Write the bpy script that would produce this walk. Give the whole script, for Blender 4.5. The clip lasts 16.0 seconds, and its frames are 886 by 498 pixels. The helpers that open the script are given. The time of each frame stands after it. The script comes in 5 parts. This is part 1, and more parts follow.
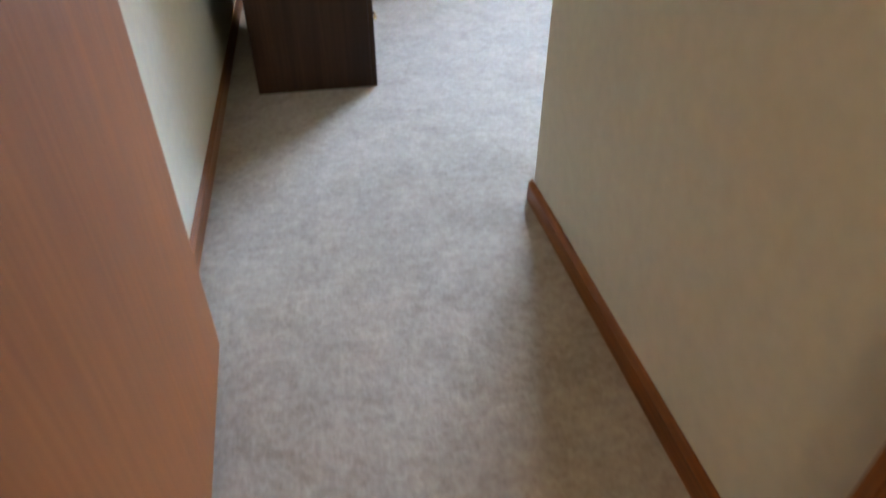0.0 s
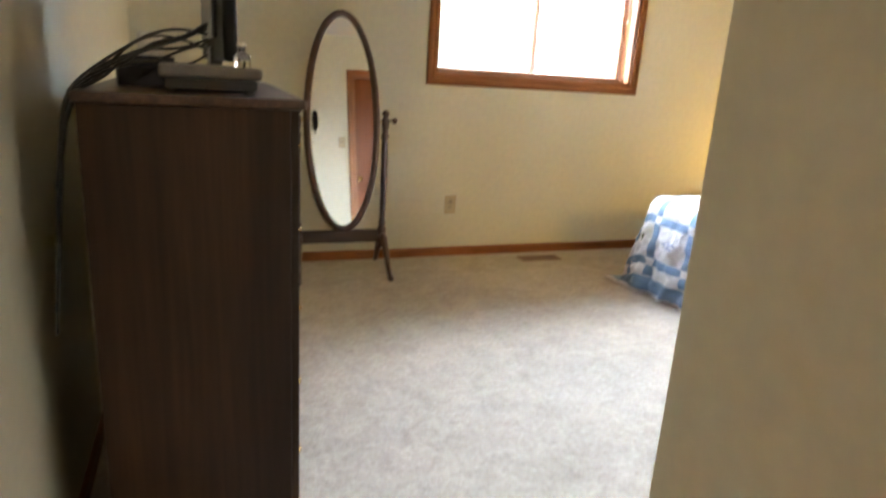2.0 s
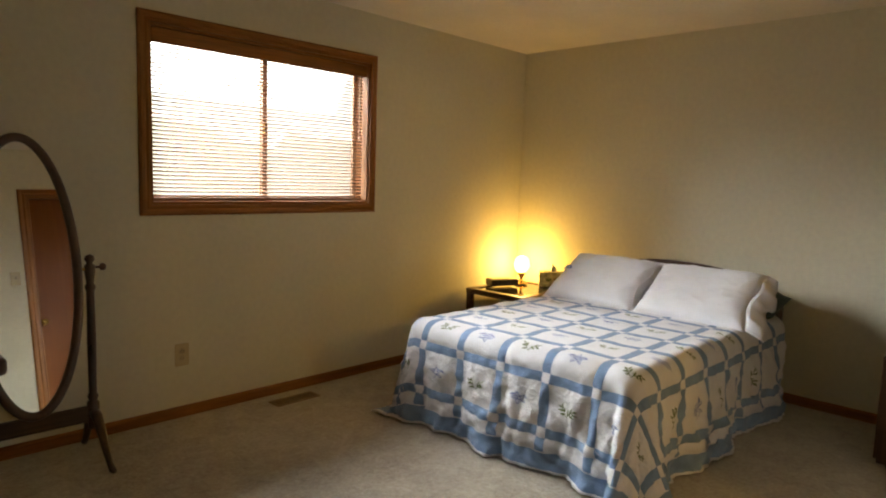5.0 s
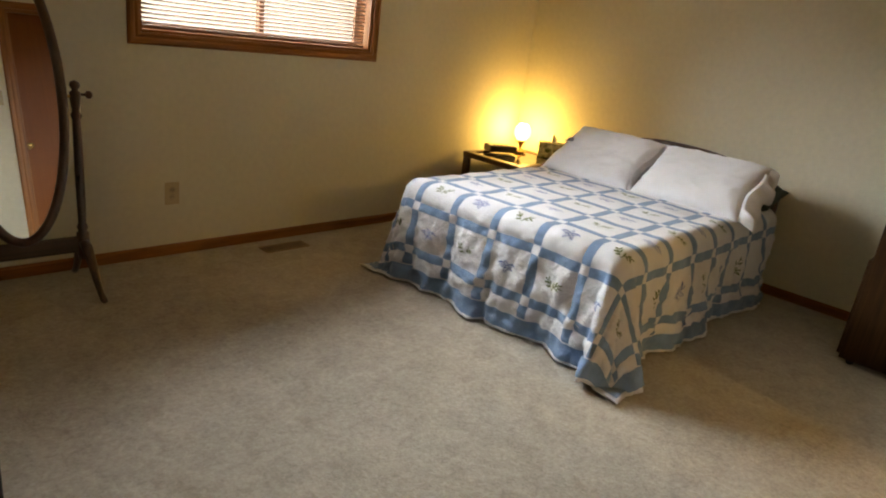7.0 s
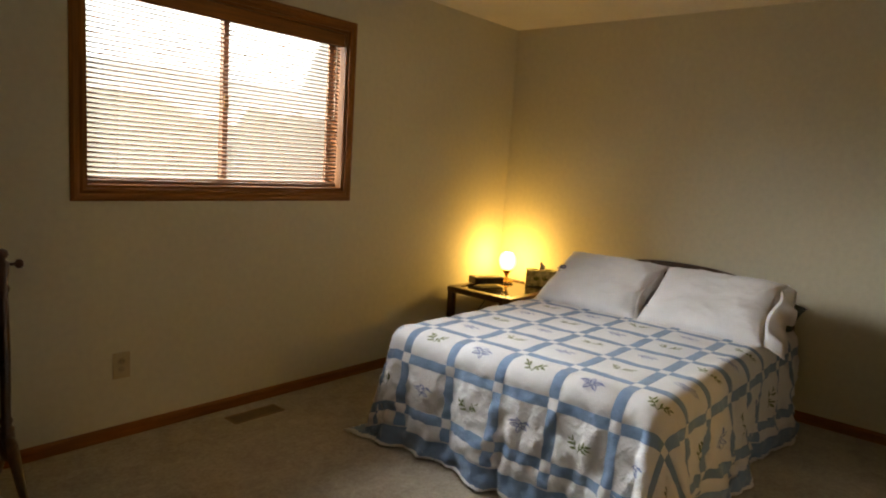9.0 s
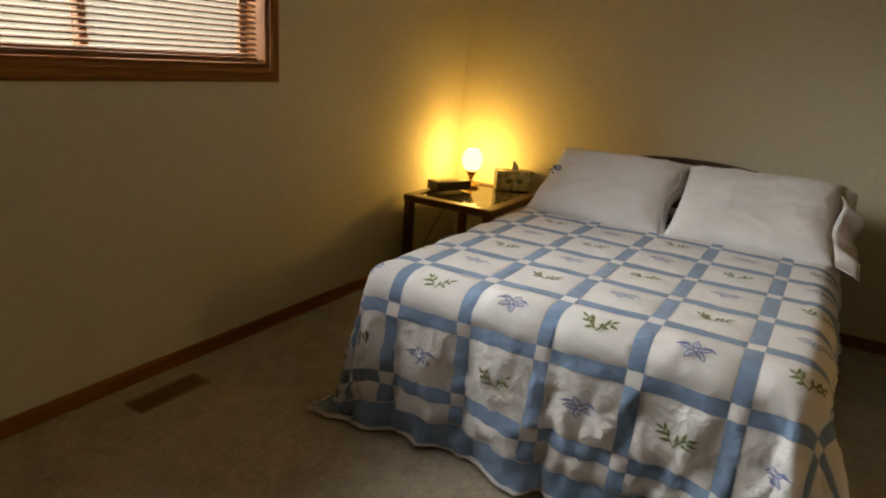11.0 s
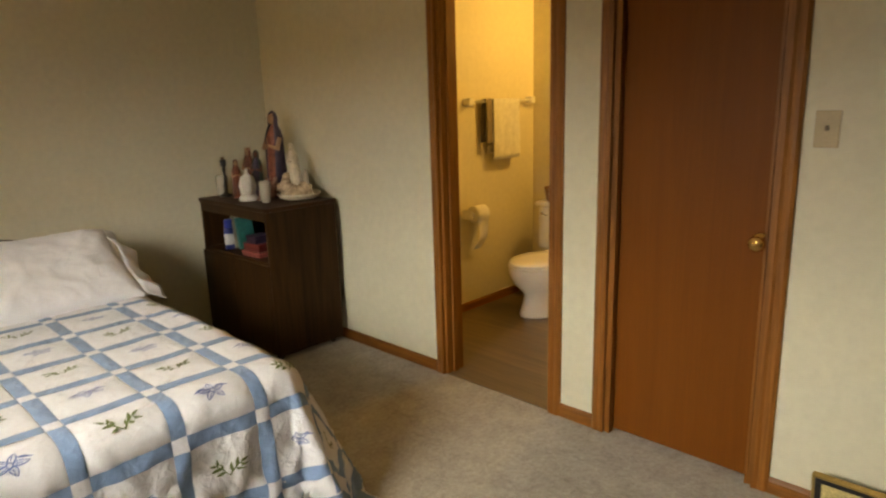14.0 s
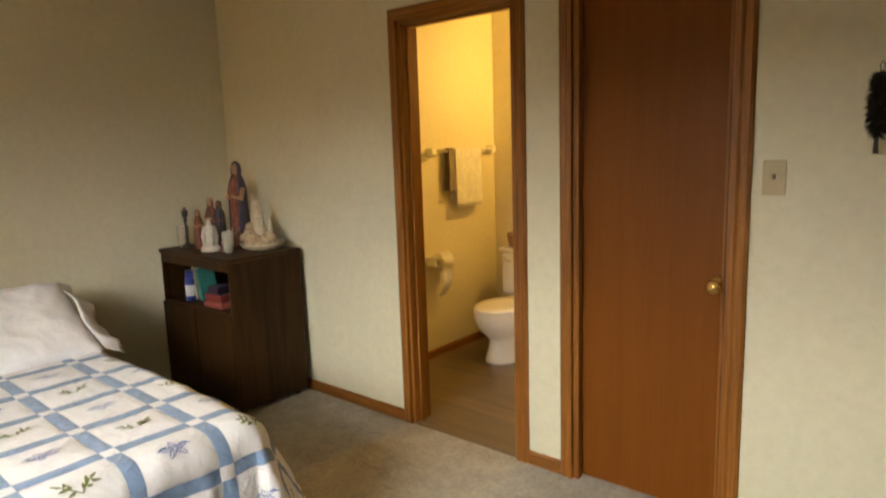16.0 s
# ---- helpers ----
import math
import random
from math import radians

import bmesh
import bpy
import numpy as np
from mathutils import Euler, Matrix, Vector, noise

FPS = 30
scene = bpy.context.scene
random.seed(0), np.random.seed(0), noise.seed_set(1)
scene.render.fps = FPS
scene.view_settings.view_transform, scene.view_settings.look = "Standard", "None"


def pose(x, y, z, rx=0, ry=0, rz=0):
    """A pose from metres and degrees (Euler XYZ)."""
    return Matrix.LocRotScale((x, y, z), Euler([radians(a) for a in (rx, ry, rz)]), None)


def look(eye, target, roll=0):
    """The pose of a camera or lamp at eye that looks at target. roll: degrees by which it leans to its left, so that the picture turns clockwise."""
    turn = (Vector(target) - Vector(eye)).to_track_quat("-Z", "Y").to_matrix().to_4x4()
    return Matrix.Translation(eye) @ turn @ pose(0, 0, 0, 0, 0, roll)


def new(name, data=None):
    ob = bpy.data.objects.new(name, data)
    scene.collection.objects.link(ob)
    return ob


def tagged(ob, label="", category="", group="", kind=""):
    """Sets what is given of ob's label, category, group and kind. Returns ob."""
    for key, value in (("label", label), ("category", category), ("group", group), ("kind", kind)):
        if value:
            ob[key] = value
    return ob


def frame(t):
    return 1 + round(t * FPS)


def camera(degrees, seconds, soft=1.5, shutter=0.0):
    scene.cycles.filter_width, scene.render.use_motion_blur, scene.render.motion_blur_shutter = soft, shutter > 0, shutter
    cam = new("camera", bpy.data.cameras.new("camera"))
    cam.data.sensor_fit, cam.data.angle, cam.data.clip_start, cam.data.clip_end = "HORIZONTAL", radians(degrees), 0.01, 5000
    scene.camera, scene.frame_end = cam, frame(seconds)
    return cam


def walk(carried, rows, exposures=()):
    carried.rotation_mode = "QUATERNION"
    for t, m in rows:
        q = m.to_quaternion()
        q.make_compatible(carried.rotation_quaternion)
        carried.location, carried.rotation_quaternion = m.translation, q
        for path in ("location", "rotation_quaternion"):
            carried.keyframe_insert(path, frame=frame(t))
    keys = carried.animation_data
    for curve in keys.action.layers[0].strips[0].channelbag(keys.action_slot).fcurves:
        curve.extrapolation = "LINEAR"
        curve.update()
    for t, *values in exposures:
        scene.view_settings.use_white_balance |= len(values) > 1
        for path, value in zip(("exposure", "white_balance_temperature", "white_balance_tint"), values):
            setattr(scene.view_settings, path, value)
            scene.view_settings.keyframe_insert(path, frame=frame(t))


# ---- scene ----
cam = camera(69.0, 16.0, soft=2.0, shutter=0.4)
PATH = [
    (0, (0.178, 1.431, 0.951), (0.487, 2.99, -0.263), 0.1),
    (0.5, (0.139, 1.640, 1.048), (0.607, 3.276, -0.002), 1.3),
    (1, (0.162, 1.858, 1.139), (0.729, 3.562, 0.259), 1.1),
    (1.5, (0.184, 2.07, 1.206), (0.737, 3.843, 0.464), 2.6),
    (2, (0.183, 2.254, 1.222), (0.869, 4.054, 0.685), 3.6),
    (2.3, (0.2, 2.402, 1.266), (1.028, 4.184, 0.893), 3.6),
    (2.5, (0.21, 2.479, 1.275), (1.097, 4.246, 0.97), 2.8),
    (3, (0.206, 2.604, 1.314), (1.252, 4.296, 1.1), 3.2),
    (3.5, (0.218, 2.67, 1.347), (1.409, 4.263, 1.135), 1.7),
    (4, (0.245, 2.698, 1.433), (1.576, 4.171, 1.188), 2.3),
    (4.2, (0.21, 2.729, 1.37), (1.603, 4.152, 1.184), 2.5),
    (6.3, (0.242, 2.785, 1.38), (1.671, 4.093, 0.881), 5.3),
    (6.5, (0.253, 2.803, 1.388), (1.67, 4.091, 0.811), 6.4),
    (7, (0.232, 2.818, 1.376), (1.636, 4.091, 0.738), 7.6),
    (7.5, (0.254, 2.828, 1.408), (1.717, 4.109, 0.94), 7.1),
    (8, (0.283, 2.904, 1.446), (1.775, 4.199, 1.135), 5.1),
    (8.2, (0.297, 2.958, 1.444), (1.787, 4.268, 1.19), 3.8),
    (10.3, (0.827, 3.714, 1.302), (2.419, 4.847, 0.878), 4.4),
    (10.5, (0.859, 3.832, 1.339), (2.471, 4.901, 0.828), 5.1),
    (11, (0.986, 4.098, 1.282), (2.64, 5.066, 0.709), 4.1),
    (11.5, (1.186, 4.344, 1.293), (2.989, 4.984, 0.709), -2.0),
    (12, (1.231, 4.603, 1.298), (3.168, 4.62, 0.798), -1.7),
    (12.5, (1.19, 4.777, 1.348), (3.053, 4.27, 0.826), 0.3),
    (13, (1.045, 4.975, 1.361), (2.748, 4.03, 0.904), 0.5),
    (13.5, (0.931, 5.059, 1.424), (2.447, 3.847, 0.944), -1.1),
    (14, (0.894, 5.134, 1.439), (2.245, 3.731, 0.984), -1.7),
    (14.5, (0.888, 5.19, 1.457), (2.169, 3.688, 1.134), -2.4),
    (15, (0.875, 5.217, 1.472), (2.158, 3.698, 1.254), -1.9),
    (15.5, (0.87, 5.231, 1.479), (2.153, 3.707, 1.302), -1.4),
    (16, (0.895, 5.16, 1.456), (2.173, 3.655, 1.135), -1.9),
]
EXPOSURES = [(0.0, 0.0, 5000, 10), (0.6, 0.12, 5900, 10), (1.5, 0.15, 5650, 10), (2.0, 0.15, 5600, 10), (2.4, -0.45, 6100, 10), (3.0, -1.4, 6700, 10), (3.5, -1.6, 6950, 10), (7.0, -1.5, 6850, 10), (8.0, -1.75, 7000, 10), (10.5, -2.2, 7400, 10), (11.5, -2.4, 7750, 10), (12.5, -2.28, 7950, 10), (13.5, -1.85, 8400, 10), (15.5, -1.6, 8050, 10), (16.0, -1.45, 7900, 10)]
walk(cam, [(t, look(eye, target, roll)) for t, eye, target, roll in PATH], EXPOSURES)

# ---- plan, in metres ----
WX, EX, SY, NY, CH = -0.165, 4.70, 2.815, 6.20, 2.44      # bedroom walls and ceiling
PX, DY = 0.697, 1.68                                      # passage wall and entry wall
BX0, BX1, BY0 = 2.20, 3.735, 1.19                         # bathroom
WIN = (1.562, 3.009, 1.183, 2.111)                          # window opening
BD = (2.463, 3.130, 2.045)                                  # bathroom doorway
CD = (1.565, 2.182, 2.025)                                # closet doorway
ED = (-0.105, 0.662, 2.05)                                 # entry doorway

# ---- world and lights ----
world = bpy.data.worlds.new("world")
scene.world = world
world.use_nodes = True
wn = world.node_tree
bg = wn.nodes["Background"]
sky = wn.nodes.new("ShaderNodeTexSky")
sky.sky_type, sky.sun_disc = "NISHITA", False
sky.sun_elevation, sky.sun_rotation = radians(35), radians(150)
wn.links.new(sky.outputs[0], bg.inputs[0])
bg.inputs[1].default_value = 0.12


def lamp(name, kind, power, colour, m, **values):
    data = bpy.data.lights.new(name, kind)
    data.energy, data.color = power, colour
    for key, value in values.items():
        if key == "size":
            data.shape, data.size, data.size_y = "RECTANGLE", value[0], value[1]
        if key == "radius":
            data.shadow_soft_size = value
        if key == "angle":
            data.angle = value
    ob = new(name, data)
    ob.matrix_world = m
    return ob


lamp("sun_light", "SUN", 0.8, (1.0, 0.95, 0.88), look((0, 0, 10), (0.5, 0.87, 9.3)), angle=radians(12))
lamp("sky_daylight", "AREA", 30000, (0.91, 0.96, 1.0), look((1.9, NY + 5.0, 5.0), (2.285, NY, 2.0)), size=(12.0, 5.8))
lamp("bedside_bulb", "POINT", 50, (1.0, 0.58, 0.13), pose(4.490, 5.985, 0.690), radius=0.045)
lamp("bathroom_bulb", "POINT", 118, (1.0, 0.61, 0.16), pose(2.90, 1.36, 1.95), radius=0.07)
lamp("hall_bulb", "POINT", 38, (1.0, 0.66, 0.36), pose(-0.05, 0.55, 2.25), radius=0.10)


# ---- materials ----
def mat(name, base, rough=0.6, vary=0.12, scale=6.0, grain=None, bump=0.0, bump_scale=200.0, metal=0.0, second=None, sheen=0.0, stretch=(1, 1, 1), spec=0.5, coat=0.0, island=0.0, crease=0.0):
    """A surface with broad stains, a finer grain and relief, in metres of the object's own space."""
    m = bpy.data.materials.new(name)
    m.use_nodes = True
    nt = m.node_tree
    nodes, link = nt.nodes, nt.links.new
    b = nodes["Principled BSDF"]
    b.inputs["Roughness"].default_value, b.inputs["Metallic"].default_value = rough, metal
    b.inputs["Specular IOR Level"].default_value = spec
    b.inputs["Sheen Weight"].default_value = sheen
    b.inputs["Coat Weight"].default_value = coat
    tc = nodes.new("ShaderNodeTexCoord")
    mp = nodes.new("ShaderNodeMapping")
    mp.inputs["Scale"].default_value = stretch
    link(tc.outputs["Object"], mp.inputs[0])
    n1 = nodes.new("ShaderNodeTexNoise")
    n1.inputs["Scale"].default_value, n1.inputs["Detail"].default_value = scale, 4
    link(mp.outputs[0], n1.inputs[0])
    n2 = nodes.new("ShaderNodeTexNoise")
    n2.inputs["Scale"].default_value, n2.inputs["Detail"].default_value = grain or scale * 9, 3
    link(mp.outputs[0], n2.inputs[0])
    mixf = nodes.new("ShaderNodeMath")
    mixf.operation = "MULTIPLY_ADD"
    link(n2.outputs[0], mixf.inputs[0])
    mixf.inputs[1].default_value = 0.45
    half = nodes.new("ShaderNodeMath")
    half.operation = "MULTIPLY"
    link(n1.outputs[0], half.inputs[0])
    half.inputs[1].default_value = 0.55
    link(half.outputs[0], mixf.inputs[2])
    ramp = nodes.new("ShaderNodeValToRGB")
    dark = [max(0.0, c * (1 - 2.2 * vary)) for c in base]
    light = [min(1.0, c * (1 + 2.2 * vary)) for c in (second or base)]
    ramp.color_ramp.elements[0].position, ramp.color_ramp.elements[1].position = 0.32, 0.68
    ramp.color_ramp.elements[0].color, ramp.color_ramp.elements[1].color = (*dark, 1), (*light, 1)
    link(mixf.outputs[0], ramp.inputs[0])
    out = ramp.outputs[0]
    if island:
        info = nodes.new("ShaderNodeObjectInfo")
        mr = nodes.new("ShaderNodeMapRange")
        mr.inputs[3].default_value, mr.inputs[4].default_value = 1 - island, 1 + island
        link(info.outputs["Random"], mr.inputs[0])
        hsv = nodes.new("ShaderNodeHueSaturation")
        link(mr.outputs[0], hsv.inputs["Value"])
        link(out, hsv.inputs["Color"])
        out = hsv.outputs[0]
    link(out, b.inputs["Base Color"])
    rr = nodes.new("ShaderNodeMapRange")
    rr.inputs[3].default_value, rr.inputs[4].default_value = max(0.02, rough - 0.08), min(1, rough + 0.08)
    link(n1.outputs[0], rr.inputs[0])
    link(rr.outputs[0], b.inputs["Roughness"])
    if bump:
        n3 = nodes.new("ShaderNodeTexNoise")
        n3.inputs["Scale"].default_value, n3.inputs["Detail"].default_value = bump_scale, 3
        link(mp.outputs[0], n3.inputs[0])
        bp = nodes.new("ShaderNodeBump")
        bp.inputs["Strength"].default_value, bp.inputs["Distance"].default_value = bump, 0.004
        link(n3.outputs[0], bp.inputs["Height"])
        link(bp.outputs[0], b.inputs["Normal"])
        if crease:
            last = bp
            for fold_scale, deep in ((9.0, 0.012), (27.0, 0.006)):
                n4 = nodes.new("ShaderNodeTexNoise")
                n4.inputs["Scale"].default_value, n4.inputs["Detail"].default_value, n4.inputs["Distortion"].default_value = fold_scale, 1, 0.7
                link(tc.outputs["Object"], n4.inputs[0])
                sub = nodes.new("ShaderNodeMath")
                sub.operation = "SUBTRACT"
                link(n4.outputs[0], sub.inputs[0])
                sub.inputs[1].default_value = 0.5
                sharp = nodes.new("ShaderNodeMath")
                sharp.operation = "ABSOLUTE"
                link(sub.outputs[0], sharp.inputs[0])
                mrg = nodes.new("ShaderNodeMapRange")
                mrg.inputs[2].default_value, mrg.inputs[3].default_value, mrg.inputs[4].default_value = 0.14, 1.0, 0.0
                link(sharp.outputs[0], mrg.inputs[0])
                bq = nodes.new("ShaderNodeBump")
                bq.inputs["Strength"].default_value, bq.inputs["Distance"].default_value = crease, deep
                link(mrg.outputs[0], bq.inputs["Height"])
                link(last.outputs[0], bq.inputs["Normal"])
                last = bq
            link(last.outputs[0], b.inputs["Normal"])
    return m


def wood(name, base, dark, axis, rough=0.4, density=1.0, coat=0.0, pores=0.25, spec=0.5):
    """Straight-grained wood, the grain running along one axis ("x", "y" or "z")."""
    m = bpy.data.materials.new(name)
    m.use_nodes = True
    nt = m.node_tree
    nodes, link = nt.nodes, nt.links.new
    b = nodes["Principled BSDF"]
    b.inputs["Roughness"].default_value = rough
    b.inputs["Specular IOR Level"].default_value = spec
    b.inputs["Coat Weight"].default_value, b.inputs["Coat Roughness"].default_value = coat, 0.25
    tc = nodes.new("ShaderNodeTexCoord")
    mp = nodes.new("ShaderNodeMapping")
    s = [14 * density] * 3
    s["xyz".index(axis)] = 0.9 * density
    mp.inputs["Scale"].default_value = s
    link(tc.outputs["Object"], mp.inputs[0])
    n1 = nodes.new("ShaderNodeTexNoise")
    n1.inputs["Scale"].default_value, n1.inputs["Detail"].default_value, n1.inputs["Distortion"].default_value = 1.3, 6, 1.2
    link(mp.outputs[0], n1.inputs[0])
    mp2 = nodes.new("ShaderNodeMapping")
    s2 = [150 * density] * 3
    s2["xyz".index(axis)] = 5 * density
    mp2.inputs["Scale"].default_value = s2
    link(tc.outputs["Object"], mp2.inputs[0])
    n2 = nodes.new("ShaderNodeTexNoise")
    n2.inputs["Scale"].default_value, n2.inputs["Detail"].default_value = 1.0, 4
    link(mp2.outputs[0], n2.inputs[0])
    ramp = nodes.new("ShaderNodeValToRGB")
    ramp.color_ramp.elements[0].position, ramp.color_ramp.elements[1].position = 0.33, 0.66
    ramp.color_ramp.elements[0].color, ramp.color_ramp.elements[1].color = (*dark, 1), (*base, 1)
    link(n1.outputs[0], ramp.inputs[0])
    fine = nodes.new("ShaderNodeMapRange")
    fine.inputs[1].default_value, fine.inputs[2].default_value = 0.35, 0.65
    fine.inputs[3].default_value, fine.inputs[4].default_value = 1 - pores, 1 + pores * 0.5
    link(n2.outputs[0], fine.inputs[0])
    mul = nodes.new("ShaderNodeHueSaturation")
    link(fine.outputs[0], mul.inputs["Value"])
    link(ramp.outputs[0], mul.inputs["Color"])
    link(mul.outputs[0], b.inputs["Base Color"])
    rr = nodes.new("ShaderNodeMapRange")
    rr.inputs[3].default_value, rr.inputs[4].default_value = rough - 0.08, rough + 0.1
    link(n1.outputs[0], rr.inputs[0])
    link(rr.outputs[0], b.inputs["Roughness"])
    bp = nodes.new("ShaderNodeBump")
    bp.inputs["Strength"].default_value, bp.inputs["Distance"].default_value = 0.15, 0.002
    link(n2.outputs[0], bp.inputs["Height"])
    link(bp.outputs[0], b.inputs["Normal"])
    return m


def glow(name, colour, strength):
    m = bpy.data.materials.new(name)
    m.use_nodes = True
    b = m.node_tree.nodes["Principled BSDF"]
    b.inputs["Base Color"].default_value = (*colour, 1)
    b.inputs["Emission Color"].default_value = (*colour, 1)
    b.inputs["Emission Strength"].default_value = strength
    return m


def glass(name, colour=(1, 1, 1), rough=0.02):
    m = bpy.data.materials.new(name)
    m.use_nodes = True
    b = m.node_tree.nodes["Principled BSDF"]
    b.inputs["Base Color"].default_value = (*colour, 1)
    b.inputs["Transmission Weight"].default_value, b.inputs["Roughness"].default_value, b.inputs["IOR"].default_value = 1.0, rough, 1.45
    return m


def carpet(name):
    """Cut pile: trodden patches, tufts of two sizes and a rough relief."""
    m = bpy.data.materials.new(name)
    m.use_nodes = True
    nt = m.node_tree
    nodes, link = nt.nodes, nt.links.new
    b = nodes["Principled BSDF"]
    b.inputs["Roughness"].default_value, b.inputs["Specular IOR Level"].default_value = 0.95, 0.1
    b.inputs["Sheen Weight"].default_value, b.inputs["Sheen Roughness"].default_value = 0.25, 0.5
    tc = nodes.new("ShaderNodeTexCoord")
    total = None
    for scale, weight, detail, warp in ((2.6, 0.22, 3, 0.8), (11.0, 0.28, 4, 0.9), (48.0, 0.30, 3, 0.4), (110.0, 0.20, 2, 0.0)):
        n = nodes.new("ShaderNodeTexNoise")
        n.inputs["Scale"].default_value, n.inputs["Detail"].default_value, n.inputs["Distortion"].default_value = scale, detail, warp
        link(tc.outputs["Object"], n.inputs[0])
        k = nodes.new("ShaderNodeMath")
        k.operation = "MULTIPLY_ADD"
        link(n.outputs[0], k.inputs[0])
        k.inputs[1].default_value = weight
        k.inputs[2].default_value = 0.0
        if total:
            link(total.outputs[0], k.inputs[2])
        total = k
    ramp = nodes.new("ShaderNodeValToRGB")
    e = ramp.color_ramp.elements
    e[0].position, e[1].position = 0.36, 0.64
    e[0].color, e[1].color = (0.255, 0.224, 0.176, 1), (0.475, 0.43, 0.355, 1)
    link(total.outputs[0], ramp.inputs[0])
    link(ramp.outputs[0], b.inputs["Base Color"])
    bp = nodes.new("ShaderNodeBump")
    bp.inputs["Strength"].default_value, bp.inputs["Distance"].default_value = 0.8, 0.010
    link(total.outputs[0], bp.inputs["Height"])
    link(bp.outputs[0], b.inputs["Normal"])
    return m


PAINT = mat("wall_paint", (0.645, 0.615, 0.475), 0.75, 0.03, 1.2, 30, bump=0.12, bump_scale=260)
# wall paint lightened: part of the bathroom's lamplight is put into the colour
BATH_LIT_PAINT = mat("bathroom_lit_paint", (0.70, 0.635, 0.47), 0.6, 0.03, 1.2, 30, bump=0.12, bump_scale=260)
CEIL = mat("ceiling_texture", (0.74, 0.70, 0.62), 0.9, 0.04, 2.0, 60, bump=0.6, bump_scale=120)
CARPET = carpet("carpet_pile")
TRIM_X = wood("oak_trim_x", (0.27, 0.100, 0.018), (0.18, 0.064, 0.011), "x", 0.45, coat=0.0, spec=0.3)
TRIM_Y = wood("oak_trim_y", (0.27, 0.100, 0.018), (0.18, 0.064, 0.011), "y", 0.45, coat=0.0, spec=0.3)
TRIM_Z = wood("oak_trim_z", (0.27, 0.100, 0.018), (0.18, 0.064, 0.011), "z", 0.45, coat=0.0, spec=0.3)
DOOR = wood("door_veneer", (0.155, 0.047, 0.007), (0.138, 0.041, 0.006), "z", 0.44, 0.7, coat=0.0, pores=0.05, spec=0.10)
ENTRY = wood("entry_door_veneer", (0.30, 0.110, 0.026), (0.245, 0.086, 0.019), "z", 0.5, 0.7, coat=0.0, pores=0.10, spec=0.3)
DARKWOOD = wood("dark_walnut_z", (0.046, 0.021, 0.008), (0.020, 0.009, 0.0036), "z", 0.48, 0.7, pores=0.22, spec=0.25)
DARKWOOD_X = wood("dark_walnut_x", (0.060, 0.029, 0.011), (0.024, 0.011, 0.0045), "x", 0.42, 0.9, pores=0.35)
CABWOOD = wood("espresso_wood", (0.042, 0.019, 0.006), (0.021, 0.009, 0.003), "z", 0.5, 0.9, pores=0.3, spec=0.12)
MIRWOOD = wood("mahogany", (0.075, 0.030, 0.015), (0.032, 0.013, 0.007), "z", 0.3, 1.4, coat=0.3)
TABWOOD = wood("table_oak", (0.125, 0.052, 0.018), (0.06, 0.025, 0.009), "x", 0.36, 1.2, coat=0.3)
BRASS = mat("brass", (0.78, 0.52, 0.20), 0.2, 0.05, 20, metal=1.0)
CHROME = mat("chrome", (0.75, 0.74, 0.72), 0.15, 0.03, 20, metal=1.0)
IVORY = mat("ivory_plastic", (0.47, 0.38, 0.22), 0.4, 0.04, 15)
WHITECLOTH = mat("white_cotton", (0.74, 0.74, 0.775), 0.9, 0.035, 9, 300, bump=0.25, bump_scale=700, sheen=0.2, spec=0.15, crease=0.10)
WRINKLED = mat("wrinkled_white_cotton", (0.74, 0.74, 0.775), 0.9, 0.035, 9, 300, bump=0.25, bump_scale=700, sheen=0.2, spec=0.15, crease=0.28)
BLUECLOTH = mat("blue_cotton", (0.19, 0.285, 0.46), 0.9, 0.09, 14, 400, bump=0.25, bump_scale=700, sheen=0.2, spec=0.15, crease=0.16)
GREENTHREAD = mat("green_thread", (0.135, 0.165, 0.062), 0.7, 0.2, 60, bump=0.3, bump_scale=900)
BLUETHREAD = mat("blue_thread", (0.15, 0.20, 0.42), 0.7, 0.2, 60, bump=0.3, bump_scale=900)
BLACK = mat("black_plastic", (0.012, 0.012, 0.013), 0.4, 0.1, 20)
GREY = mat("grey_plastic", (0.15, 0.145, 0.135), 0.45, 0.06, 15)
PORCELAIN = mat("porcelain", (0.80, 0.78, 0.73), 0.12, 0.02, 4)
MIRROR = mat("mirror_silver", (0.90, 0.91, 0.90), 0.02, 0.0, 3, metal=1.0)
MIRROR.node_tree.nodes["Principled BSDF"].inputs["Roughness"].links[0].from_node.inputs[3].default_value = 0.0
MIRROR.node_tree.nodes["Principled BSDF"].inputs["Roughness"].links[0].from_node.inputs[4].default_value = 0.015
PANE = glass("clear_glass")


# ---- building blocks ----
def part(name, bm, material, parent, label="", smooth=False):
    """Links a bmesh as one mesh object under a thing or a part."""
    me = bpy.data.meshes.new(name)
    bmesh.ops.recalc_face_normals(bm, faces=bm.faces)
    if smooth:
        for f in bm.faces:
            f.smooth = True
    bm.to_mesh(me)
    bm.free()
    for m in (material if isinstance(material, (list, tuple)) else [material]):
        me.materials.append(m)
    ob = new(name, me)
    ob.parent = parent
    if label:
        ob["label"] = label
    return ob


def thing(name, label, category, m=None, group="", kind=""):
    ob = new(name)
    ob.empty_display_size = 0.05
    if m is not None:
        ob.matrix_world = m
    return tagged(ob, label, category, group, kind)


def structure(name, bm, material, label, category, smooth=False):
    return tagged(part(name, bm, material, None, "", smooth), label, category, kind="structure")


